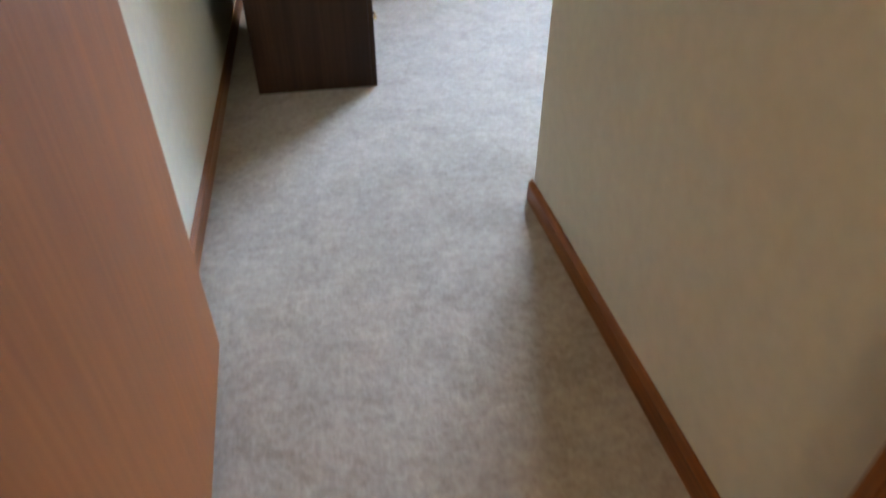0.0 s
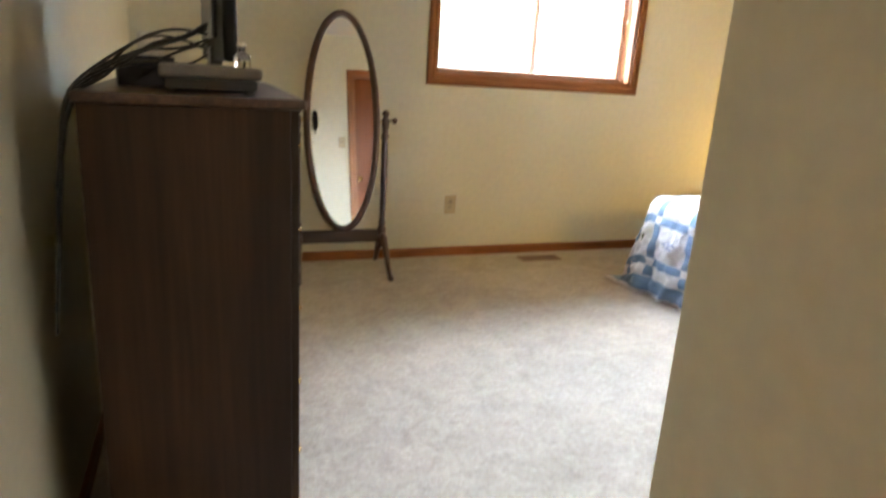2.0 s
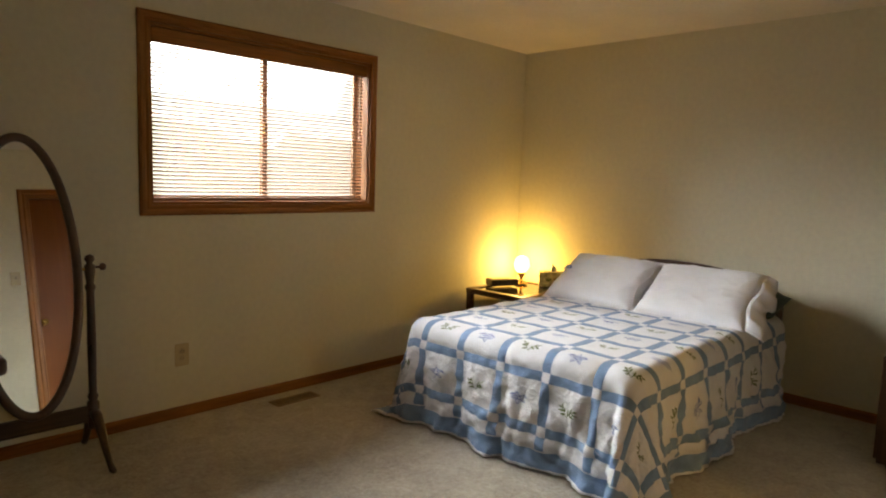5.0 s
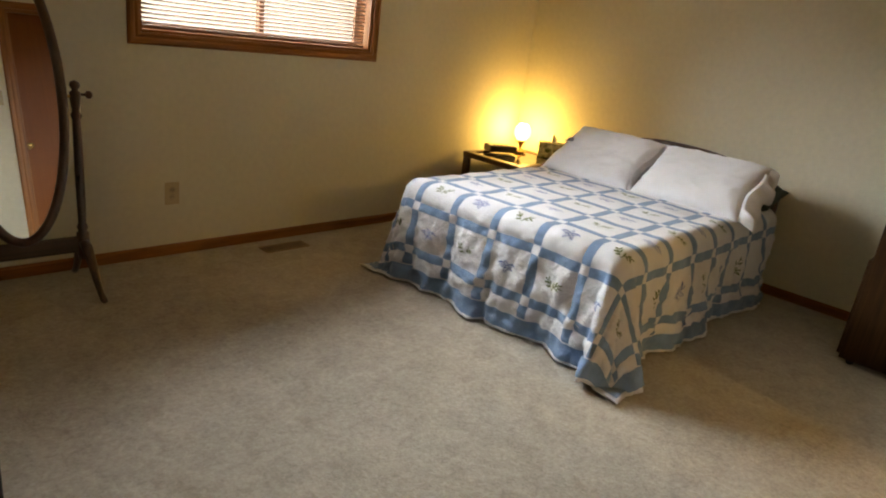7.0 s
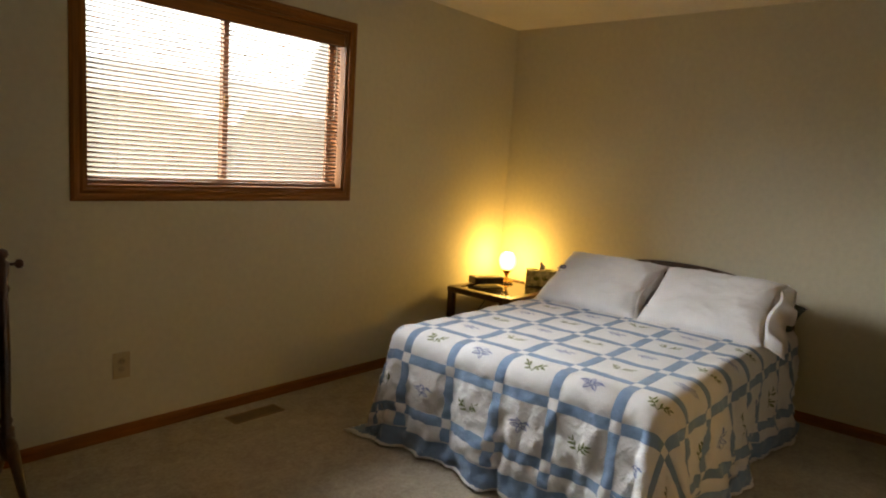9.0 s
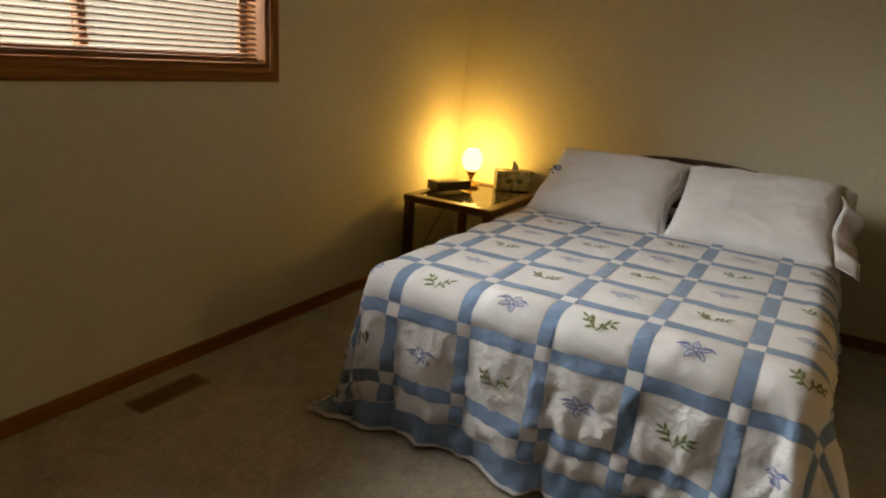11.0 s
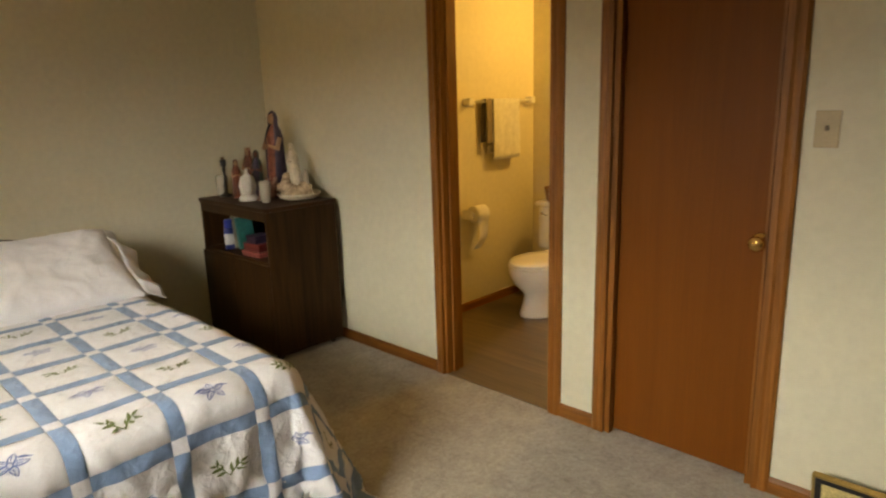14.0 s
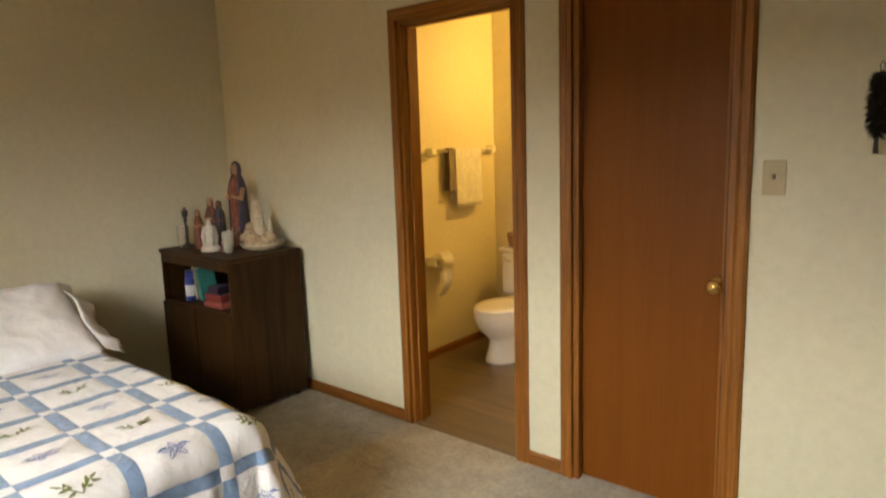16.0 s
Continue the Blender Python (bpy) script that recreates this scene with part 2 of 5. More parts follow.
def box(x0, x1, y0, y1, z0, z1, bevel=0.0, bm=None, segs=2):
    bm = bm or bmesh.new()
    made = bmesh.ops.create_cube(bm, size=1.0, matrix=Matrix.Translation(((x0 + x1) / 2, (y0 + y1) / 2, (z0 + z1) / 2)) @ Matrix.Diagonal((x1 - x0, y1 - y0, z1 - z0, 1)))
    if bevel:
        edges = {e for v in made["verts"] for e in v.link_edges}
        bmesh.ops.bevel(bm, geom=list(edges), offset=bevel, segments=segs, affect="EDGES", profile=0.5)
    return bm


def lathe(profile, segs=24, bm=None, m=None):
    """Turns a profile of (radius, height) about z."""
    bm = bm or bmesh.new()
    rings = []
    for r, z in profile:
        if r < 1e-5:
            rings.append([bm.verts.new((0, 0, z))])
        else:
            rings.append([bm.verts.new((r * math.cos(2 * math.pi * i / segs), r * math.sin(2 * math.pi * i / segs), z)) for i in range(segs)])
    for a, b in zip(rings, rings[1:]):
        for i in range(segs):
            j = (i + 1) % segs
            if len(a) == 1 and len(b) == 1:
                break
            if len(a) == 1:
                bm.faces.new((a[0], b[i], b[j]))
            elif len(b) == 1:
                bm.faces.new((a[i], a[j], b[0]))
            else:
                bm.faces.new((a[i], a[j], b[j], b[i]))
    if m is not None:
        bmesh.ops.transform(bm, matrix=m, verts=[v for r in rings for v in r])
    return bm


def tube(points, radius, segs=10, bm=None, closed=False, flat=1.0):
    """A round rod along points; radius is one number or one for each point."""
    bm = bm or bmesh.new()
    pts = [Vector(p) for p in points]
    n = len(pts)
    radii = radius if isinstance(radius, (list, tuple)) else [radius] * n
    rings = []
    side = None
    for i, p in enumerate(pts):
        ahead = pts[(i + 1) % n] if closed or i < n - 1 else p
        back = pts[i - 1] if closed or i > 0 else p
        d = (ahead - back).normalized()
        if side is None:
            side = d.cross(Vector((0, 0, 1)) if abs(d.z) < 0.9 else Vector((1, 0, 0))).normalized()
        side = (side - d * side.dot(d)).normalized()
        up = d.cross(side)
        rings.append([bm.verts.new(p + radii[i] * (math.cos(2 * math.pi * k / segs) * side + flat * math.sin(2 * math.pi * k / segs) * up)) for k in range(segs)])
    for i in range(n if closed else n - 1):
        a, b = rings[i], rings[(i + 1) % n]
        for k in range(segs):
            bm.faces.new((a[k], a[(k + 1) % segs], b[(k + 1) % segs], b[k]))
    if not closed:
        bm.faces.new(rings[0])
        bm.faces.new(rings[-1])
    return bm


def sweep(path, section, bm=None):
    """Draws a flat section of (out, up) along an open path of (point, out direction, up direction)."""
    bm = bm or bmesh.new()
    rings = [[bm.verts.new(Vector(p) + Vector(o) * a + Vector(u) * b) for a, b in section] for p, o, u in path]
    for a, b in zip(rings, rings[1:]):
        for k in range(len(section)):
            j = (k + 1) % len(section)
            bm.faces.new((a[k], a[j], b[j], b[k]))
    bm.faces.new(rings[0])
    bm.faces.new(rings[-1])
    return bm


# ---- structure: floors, ceilings, walls ----
structure("floor", box(WX - 0.1, EX + 0.1, DY - 0.12, NY + 0.1, -0.12, 0.0), CARPET, "beige-grey cut-pile carpet with footprints and vacuum marks", "floor")
structure("floor_hall", box(-1.0, 1.9, -0.6, DY - 0.12, -0.12, 0.0), CARPET, "beige-grey cut-pile carpet of the hall", "floor")
structure("ceiling", box(WX - 0.1, EX + 0.1, DY - 0.12, NY + 0.1, CH, CH + 0.12), CEIL, "cream sprayed-texture bedroom ceiling", "ceiling")
structure("ceiling_hall", box(-1.0, 1.9, -0.6, DY - 0.12, CH, CH + 0.12), CEIL, "cream sprayed-texture hall ceiling", "ceiling")


def wall_with_hole(name, axis, a0, a1, b0, b1, hole, label, paint=None):
    """A wall along x or y from a0 to a1, its thickness from b0 to b1, with an opening (lo, hi, bottom, top) cut through it."""
    bm = bmesh.new()
    spans = [(a0, a1, 0.0, CH)] if hole is None else [(a0, hole[0], 0.0, CH), (hole[1], a1, 0.0, CH), (hole[0], hole[1], hole[3], CH)] + ([(hole[0], hole[1], 0.0, hole[2])] if hole[2] > 0 else [])
    for lo, hi, z0, z1 in spans:
        if axis == "x":
            box(lo, hi, b0, b1, z0, z1, bm=bm)
        else:
            box(b0, b1, lo, hi, z0, z1, bm=bm)
    return structure(name, bm, paint or PAINT, label, "wall")


wall_with_hole("wall_north", "x", WX - 0.12, EX + 0.12, NY, NY + 0.15, WIN, "cream painted bedroom wall with the window in it")
wall_with_hole("wall_east", "y", BY0 - 0.12, NY, EX, EX + 0.12, None, "cream painted wall behind the bed's headboard")
wall_with_hole("wall_west", "y", DY - 0.12, NY, WX - 0.12, WX, None, "cream painted wall behind the chest of drawers")
bm = bmesh.new()
for lo, hi, z0 in ((PX, CD[0], 0), (CD[1], BD[0], 0), (BD[1], EX, 0), (CD[0], CD[1], CD[2]), (BD[0], BD[1], BD[2])):
    box(lo, hi, SY - 0.12, SY, z0, CH, bm=bm)
structure("wall_south", bm, PAINT, "cream painted wall with bathroom and closet doorways", "wall")
wall_with_hole("wall_passage", "y", DY, SY - 0.12, PX, PX + 0.12, None, "cream painted side wall of the entry passage")
wall_with_hole("wall_entry", "x", -1.0, 1.9, DY - 0.12, DY, (ED[0], ED[1], 0, ED[2]), "cream painted wall with the entry doorway")
wall_with_hole("wall_hall_south", "x", -1.0, 1.9, -0.7, -0.6, None, "cream painted hall wall")
wall_with_hole("wall_hall_west", "y", -0.6, DY - 0.12, -1.1, -1.0, None, "cream painted hall end wall")
wall_with_hole("wall_hall_east", "y", -0.6, DY - 0.12, 1.9, 2.0, None, "cream painted hall end wall")
# closet behind its door
wall_with_hole("wall_closet_back", "x", PX + 0.12, BX0 - 0.12, DY, DY + 0.06, None, "cream painted closet back wall")
# bathroom shell
structure("floor_bathroom", box(BX0, EX, BY0, SY - 0.0, -0.10, 0.004), wood("vinyl_plank", (0.17, 0.12, 0.07), (0.12, 0.082, 0.045), "x", 0.35, 0.6), "wood-look vinyl sheet of the bathroom", "floor")
structure("ceiling_bathroom", box(BX0, EX, BY0, SY - 0.12, CH, CH + 0.1), CEIL, "cream bathroom ceiling", "ceiling")
wall_with_hole("wall_bathroom_east", "y", BY0, SY - 0.12, BX1, BX1 + 0.10, None, "painted bathroom wall, its cream lightened for the lamplight", BATH_LIT_PAINT)
wall_with_hole("wall_bathroom_south", "x", BX0 - 0.12, EX, BY0 - 0.12, BY0, None, "painted bathroom wall, its cream lightened for the lamplight", BATH_LIT_PAINT)
wall_with_hole("wall_bathroom_west", "y", BY0, SY - 0.12, BX0 - 0.12, BX0, None, "painted bathroom wall, its cream lightened for the lamplight", BATH_LIT_PAINT)

# baseboards
BBH, BBT = 0.062, 0.012
SECTION = [(0, 0), (BBT, 0), (BBT, BBH - 0.014), (BBT * 0.55, BBH - 0.004), (0.003, BBH), (0, BBH)]


def baseboard(name, p0, p1, out, material):
    o, u = Vector((*out, 0)), Vector((0, 0, 1))
    structure(name, sweep([(Vector((*p0, 0)), o, u), (Vector((*p1, 0)), o, u)], SECTION), material, "low varnished oak baseboard", "baseboard")


baseboard("baseboard_north", (WX, NY), (EX, NY), (0, -1), TRIM_X)
baseboard("baseboard_east", (EX, SY), (EX, NY), (-1, 0), TRIM_Y)
baseboard("baseboard_west", (WX, DY), (WX, NY), (1, 0), TRIM_Y)
baseboard("baseboard_south_a", (PX - BBT, SY), (CD[0] - 0.058, SY), (0, 1), TRIM_X)
baseboard("baseboard_south_b", (CD[1] + 0.058, SY), (BD[0] - 0.058, SY), (0, 1), TRIM_X)
baseboard("baseboard_south_c", (BD[1] + 0.058, SY), (EX, SY), (0, 1), TRIM_X)
baseboard("baseboard_passage", (PX, DY), (PX, SY + BBT), (-1, 0), TRIM_Y)
baseboard("baseboard_bathroom_east", (BX1, BY0), (BX1, SY - 0.12), (-1, 0), TRIM_Y)
baseboard("baseboard_bathroom_south", (BX0, BY0), (BX1, BY0), (0, 1), TRIM_X)

# ---- door casings and jambs ----
CAS = [(0.0, 0.0), (0.018, 0.0), (0.018, 0.012), (0.013, 0.022), (0.016, 0.034), (0.016, 0.046), (0.008, 0.058), (0.0, 0.058)]


def casing(name, lo, hi, top, y, out, bottom=0.0, sill=False, label="varnished oak door casing with a moulded face"):
    """A moulded frame round an opening in a wall at y; out is the side that it stands out to."""
    th = thing(name, label, "door casing", kind="structure")
    o = Vector((0, out, 0))
    for nm, p0, p1, u, m in (("side_casing", (lo, y, bottom), (lo, y, top), (-1, 0, 0), TRIM_Z), ("side_casing", (hi, y, bottom), (hi, y, top), (1, 0, 0), TRIM_Z), ("head_casing", (lo, y, top), (hi, y, top), (0, 0, 1), TRIM_X)) + ((("sill_casing", (lo, y, bottom), (hi, y, bottom), (0, 0, -1), TRIM_X),) if sill else ()):
        bm = bmesh.new()
        u, d = Vector(u), (Vector(p1) - Vector(p0)).normalized()
        e0 = 1.0 if nm in ("head_casing", "sill_casing") or (sill and nm == "side_casing") else 0.0
        e1 = 1.0
        r0 = [bm.verts.new(Vector(p0) + o * a + u * b - d * b * e0) for a, b in CAS]
        r1 = [bm.verts.new(Vector(p1) + o * a + u * b + d * b * e1) for a, b in CAS]
        for k in range(len(CAS)):
            j = (k + 1) % len(CAS)
            bm.faces.new((r0[k], r0[j], r1[j], r1[k]))
        bm.faces.new(r0)
        bm.faces.new(r1)
        part(nm, bm, m, th)
    return th


def jambs(th, lo, hi, top, y0, y1, stop=None):
    part("side_jamb", box(lo, lo + 0.016, y0, y1, 0, top), TRIM_Z, th)
    part("side_jamb", box(hi - 0.016, hi, y0, y1, 0, top), TRIM_Z, th)
    part("head_jamb", box(lo + 0.016, hi - 0.016, y0, y1, top - 0.016, top), TRIM_X, th)
    if stop:
        part("door_stop", box(lo + 0.016, lo + 0.027, stop, stop + 0.035, 0, top - 0.016, 0.002), TRIM_Z, th)
        part("door_stop", box(hi - 0.027, hi - 0.016, stop, stop + 0.035, 0, top - 0.016, 0.002), TRIM_Z, th)
        part("door_stop", box(lo + 0.027, hi - 0.027, stop, stop + 0.035, top - 0.027, top - 0.016, 0.002), TRIM_X, th)


jambs(casing("door_casing_bathroom", BD[0], BD[1], BD[2], SY, 1), *BD, SY - 0.12, SY, SY - 0.075)
jambs(casing("door_casing_closet", CD[0], CD[1], CD[2], SY, 1), *CD, SY - 0.12, SY, SY - 0.03)
jambs(casing("door_casing_entry", ED[0] + 0.012, ED[1] - 0.03, ED[2], DY, 1), *ED, DY - 0.12, DY)


def knob(parent, m, side=1):
    """A round brass door knob on its rose."""
    bm = lathe([(0, 0), (0.030, 0), (0.032, 0.004), (0.028, 0.009), (0.012, 0.012), (0.010, 0.030), (0.017, 0.037), (0.026, 0.046), (0.027, 0.056), (0.021, 0.064), (0, 0.067)], 24)
    bm.transform(m)
    return part("door_knob", bm, BRASS, parent, "polished brass knob", True)


door = thing("door_closet", "closed reddish-brown flush veneer closet door", "door", kind="structure")
slab = part("slab", box(CD[0] + 0.019, CD[1] - 0.019, SY - 0.070, SY - 0.033, 0.012, CD[2] - 0.019, 0.002), DOOR, door)
knob(door, pose(1.613, SY - 0.033, 0.920, -90, 0, 0))
for z in (0.25, 1.05, 1.80):
    part("hinge", lathe([(0, -0.045), (0.006, -0.045), (0.006, 0.045), (0, 0.045)], 10, m=pose(CD[1] - 0.017, SY - 0.027, z)), BRASS, door)
door = thing("door_entry", "plain orange-brown veneer entry door standing wide open", "door", pose(-0.055, DY - 0.02, 0, 0, 0, 92.2), kind="structure")
part("slab", box(0.0, 0.755, 0.0, 0.035, 0.012, 2.03, 0.002), ENTRY, door)
knob(door, pose(0.693, 0.0, 0.835, 90, 0, 0) @ Matrix.Diagonal((0.85, 0.85, 0.66, 1)))
knob(door, pose(0.693, 0.035, 0.835, -90, 0, 0)).scale = (1, 0.3, 1)
for z in (0.25, 1.05, 1.80):
    part("hinge", lathe([(0, -0.045), (0.006, -0.045), (0.006, 0.045), (0, 0.045)], 10, m=pose(-0.004, 0.0, z)), BRASS, door)

# ---- window ----
win = casing("window_casing", WIN[0], WIN[1], WIN[3], NY, -1, WIN[2], True, "varnished oak window casing mitred at its corners")
win["category"] = "window casing"
x0, x1, z0, z1 = WIN
part("side_jamb", box(x0, x0 + 0.014, NY, NY + 0.15, z0, z1), TRIM_Z, win)
part("side_jamb", box(x1 - 0.014, x1, NY, NY + 0.15, z0, z1), TRIM_Z, win)
part("head_jamb", box(x0 + 0.014, x1 - 0.014, NY, NY + 0.15, z1 - 0.014, z1), TRIM_X, win)
part("window_sill", box(x0 + 0.014, x1 - 0.014, NY, NY + 0.15, z0, z0 + 0.014), TRIM_X, win)
sash = thing("window_1", "two-pane sliding window with brown frame, bright outside", "window", kind="structure")
FRAME = mat("window_frame_brown", (0.26, 0.125, 0.055), 0.45, 0.08, 12)
xa, xb, za, zb, xm = x0 + 0.014, x1 - 0.014, z0 + 0.014, z1 - 0.014, 2.282
for lo, hi, y in ((xa, xm + 0.016, NY + 0.105), (xm - 0.016, xb, NY + 0.125)):
    part("sash_stile", box(lo, lo + 0.032, y - 0.012, y + 0.012, za, zb, 0.003), FRAME, sash)
    part("sash_stile", box(hi - 0.032, hi, y - 0.012, y + 0.012, za, zb, 0.003), FRAME, sash)
    part("sash_rail", box(lo + 0.032, hi - 0.032, y - 0.012, y + 0.012, zb - 0.038, zb, 0.003), FRAME, sash)
    part("sash_rail", box(lo + 0.032, hi - 0.032, y - 0.012, y + 0.012, za, za + 0.038, 0.003), FRAME, sash)
    p = part("pane", box(lo + 0.030, hi - 0.030, y - 0.002, y + 0.002, za + 0.036, zb - 0.036), PANE, sash)
    p.visible_shadow = False
part("latch", box(xm - 0.012, xm + 0.012, NY + 0.08, NY + 0.095, 1.60, 1.67, 0.004), BRASS, sash, "brass sash latch")

blind = thing("window_blind", "lowered brown wooden horizontal slat blind, its slats half open", "blind")
SLAT = mat("blind_slat", (0.20, 0.098, 0.042), 0.45, 0.03, 8)
part("valance", box(xa + 0.004, xb - 0.004, NY + 0.008, NY + 0.022, zb - 0.075, zb - 0.002, 0.004), TRIM_X, blind, "wooden valance")
part("head_rail", box(xa + 0.006, xb - 0.006, NY + 0.028, NY + 0.066, zb - 0.030, zb - 0.002), SLAT, blind)
part("bottom_rail", box(xa + 0.008, xb - 0.008, NY + 0.036, NY + 0.060, za + 0.006, za + 0.022, 0.003), SLAT, blind)
pitch, count = 0.0215, 38
bm = bmesh.new()
verts = []
for k in range(5):
    s = k / 4 - 0.5
    verts.append([bm.verts.new((x, 0.0262 * s, 0.0022 * (1 - 4 * s * s))) for x in (xa + 0.010, xb - 0.010)])
for a, b in zip(verts, verts[1:]):
    bm.faces.new((a[0], a[1], b[1], b[0]))
first = part("slat", bm, SLAT, blind, smooth=True)
sol = first.modifiers.new("thickness", "SOLIDIFY")
sol.thickness = 0.0006
first.matrix_world = pose(0, NY + 0.048, za + 0.034, 27, 0, 0)
for k in range(1, count):
    o = first.copy()
    scene.collection.objects.link(o)
    o.matrix_world = pose(0, NY + 0.048, za + 0.034 + k * pitch, 27 + random.uniform(-1.0, 1.0), 0, 0)
for x in (xa + 0.14, xm, xb - 0.14):
    for y in (NY + 0.034, NY + 0.062):
        part("ladder_cord", tube([(x, y, za + 0.02), (x, y, zb - 0.02)], 0.0009, 5), SLAT, blind)
part("tilt_wand", tube([(xb - 0.05, NY + 0.024, zb - 0.05), (xb - 0.052, NY + 0.022, zb - 0.50)], 0.004, 8), mat("pale_wand", (0.55, 0.46, 0.36), 0.4, 0.05), blind, "pale tilt wand")

backdrop = structure("backdrop", box(-14, 18, NY + 9.0, NY + 9.05, -3, 12), glow("hazy_daylight", (1.0, 0.98, 0.95), 4.4), "bright hazy sky seen beyond the window", "sky")
ground = structure("ground", box(-14, 18, NY + 0.2, NY + 9.0, -0.9, -0.6), mat("lawn", (0.10, 0.12, 0.05), 0.9, 0.3, 3, 80, bump=0.5), "pale sunlit lawn outside the window", "ground")

# tree strip that glows: haze and outdoor brightness are put into its emission
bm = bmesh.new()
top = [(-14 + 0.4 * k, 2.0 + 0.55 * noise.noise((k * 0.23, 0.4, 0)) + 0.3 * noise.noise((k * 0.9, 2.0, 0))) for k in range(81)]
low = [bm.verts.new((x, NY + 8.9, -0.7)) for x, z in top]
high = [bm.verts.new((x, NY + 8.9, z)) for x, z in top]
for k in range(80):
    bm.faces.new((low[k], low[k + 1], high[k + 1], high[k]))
structure("backdrop_trees", bm, glow("glowing_treeline", (1.0, 0.92, 0.82), 2.4), "flat glowing strip in place of hazy trees far outside", "trees")

# ---- bed ----
HB, XF, YS, YN, RB = 0.572, 2.762, 4.062, 5.328, 0.09        # top of the bed, its foot and side edges, roundness
PXC, PYC = 0.2525, 0.2725                                  # pitch of the quilt's blocks
LX = [2.843 + PXC * k for k in range(-2, 7)]
LY = [4.166 + PYC * k for k in range(-2, 7)]
FX0, FX1, FY0, FY1 = 2.160, 4.58, 3.455, 5.93

bed = thing("bed", "full-size bed with a dark arched headboard and pale box spring", "bed")
part("mattress", box(2.80, 4.66, 4.055, 5.335, 0.33, HB - 0.012, 0.05, segs=4), mat("mattress_ticking", (0.62, 0.60, 0.56), 0.9, 0.05), bed)
part("box_spring", box(2.81, 4.66, 4.065, 5.325, 0.14, 0.33, 0.02), mat("box_spring_cloth", (0.40, 0.37, 0.33), 0.9, 0.06), bed)
for x in (2.83, 4.6):
    for y in (4.08, 5.28):
        part("leg", lathe([(0, 0), (0.025, 0), (0.025, 0.02), (0.018, 0.03), (0.022, 0.14), (0, 0.14)], 12, m=pose(x, y, 0)), BLACK, bed)
bm = bmesh.new()
rows = []
for i in range(41):
    s = i / 20 - 1
    top = 0.695 + 0.146 * max(0.0, 1 - abs(s) ** 2.4)
    rows.append([bm.verts.new((x, 4.72 + 0.70 * s, z)) for x, z in ((4.640, 0.25), (4.640, top - 0.012), (4.647, top), (4.672, top), (4.680, top - 0.012), (4.680, 0.25))])
for a, b in zip(rows, rows[1:]):
    for k in range(6):
        bm.faces.new((a[k], a[(k + 1) % 6], b[(k + 1) % 6], b[k]))
bm.faces.new(rows[0])
bm.faces.new(rows[-1])
part("headboard", bm, MIRWOOD, bed, "dark arched headboard", True)
for y in (4.06, 5.34):
    part("headboard_post", box(4.642, 4.678, y - 0.025, y + 0.025, 0, 0.26, 0.004), MIRWOOD, bed)


def ridge(u, v, w):
    """Thin sharp creases, from 0 to 1."""
    return max(0.0, 1 - 2.6 * abs(noise.noise((u, v, w)))) ** 2


# the hanging corner: how far it leans out, by its angle round the bed's foot
FALL = ((0, 5), (7, 12), (13, 22), (18, 23), (45, 17), (66, 22), (74, 23), (81, 12), (86, 4), (90, 5))


def between(a, table):
    """Reads a value from a table of (angle, value) in straight lines."""
    for (a0, v0), (a1, v1) in zip(table, table[1:]):
        if a <= a1:
            return v0 + (v1 - v0) * (a - a0) / (a1 - a0)
    return table[-1][1]


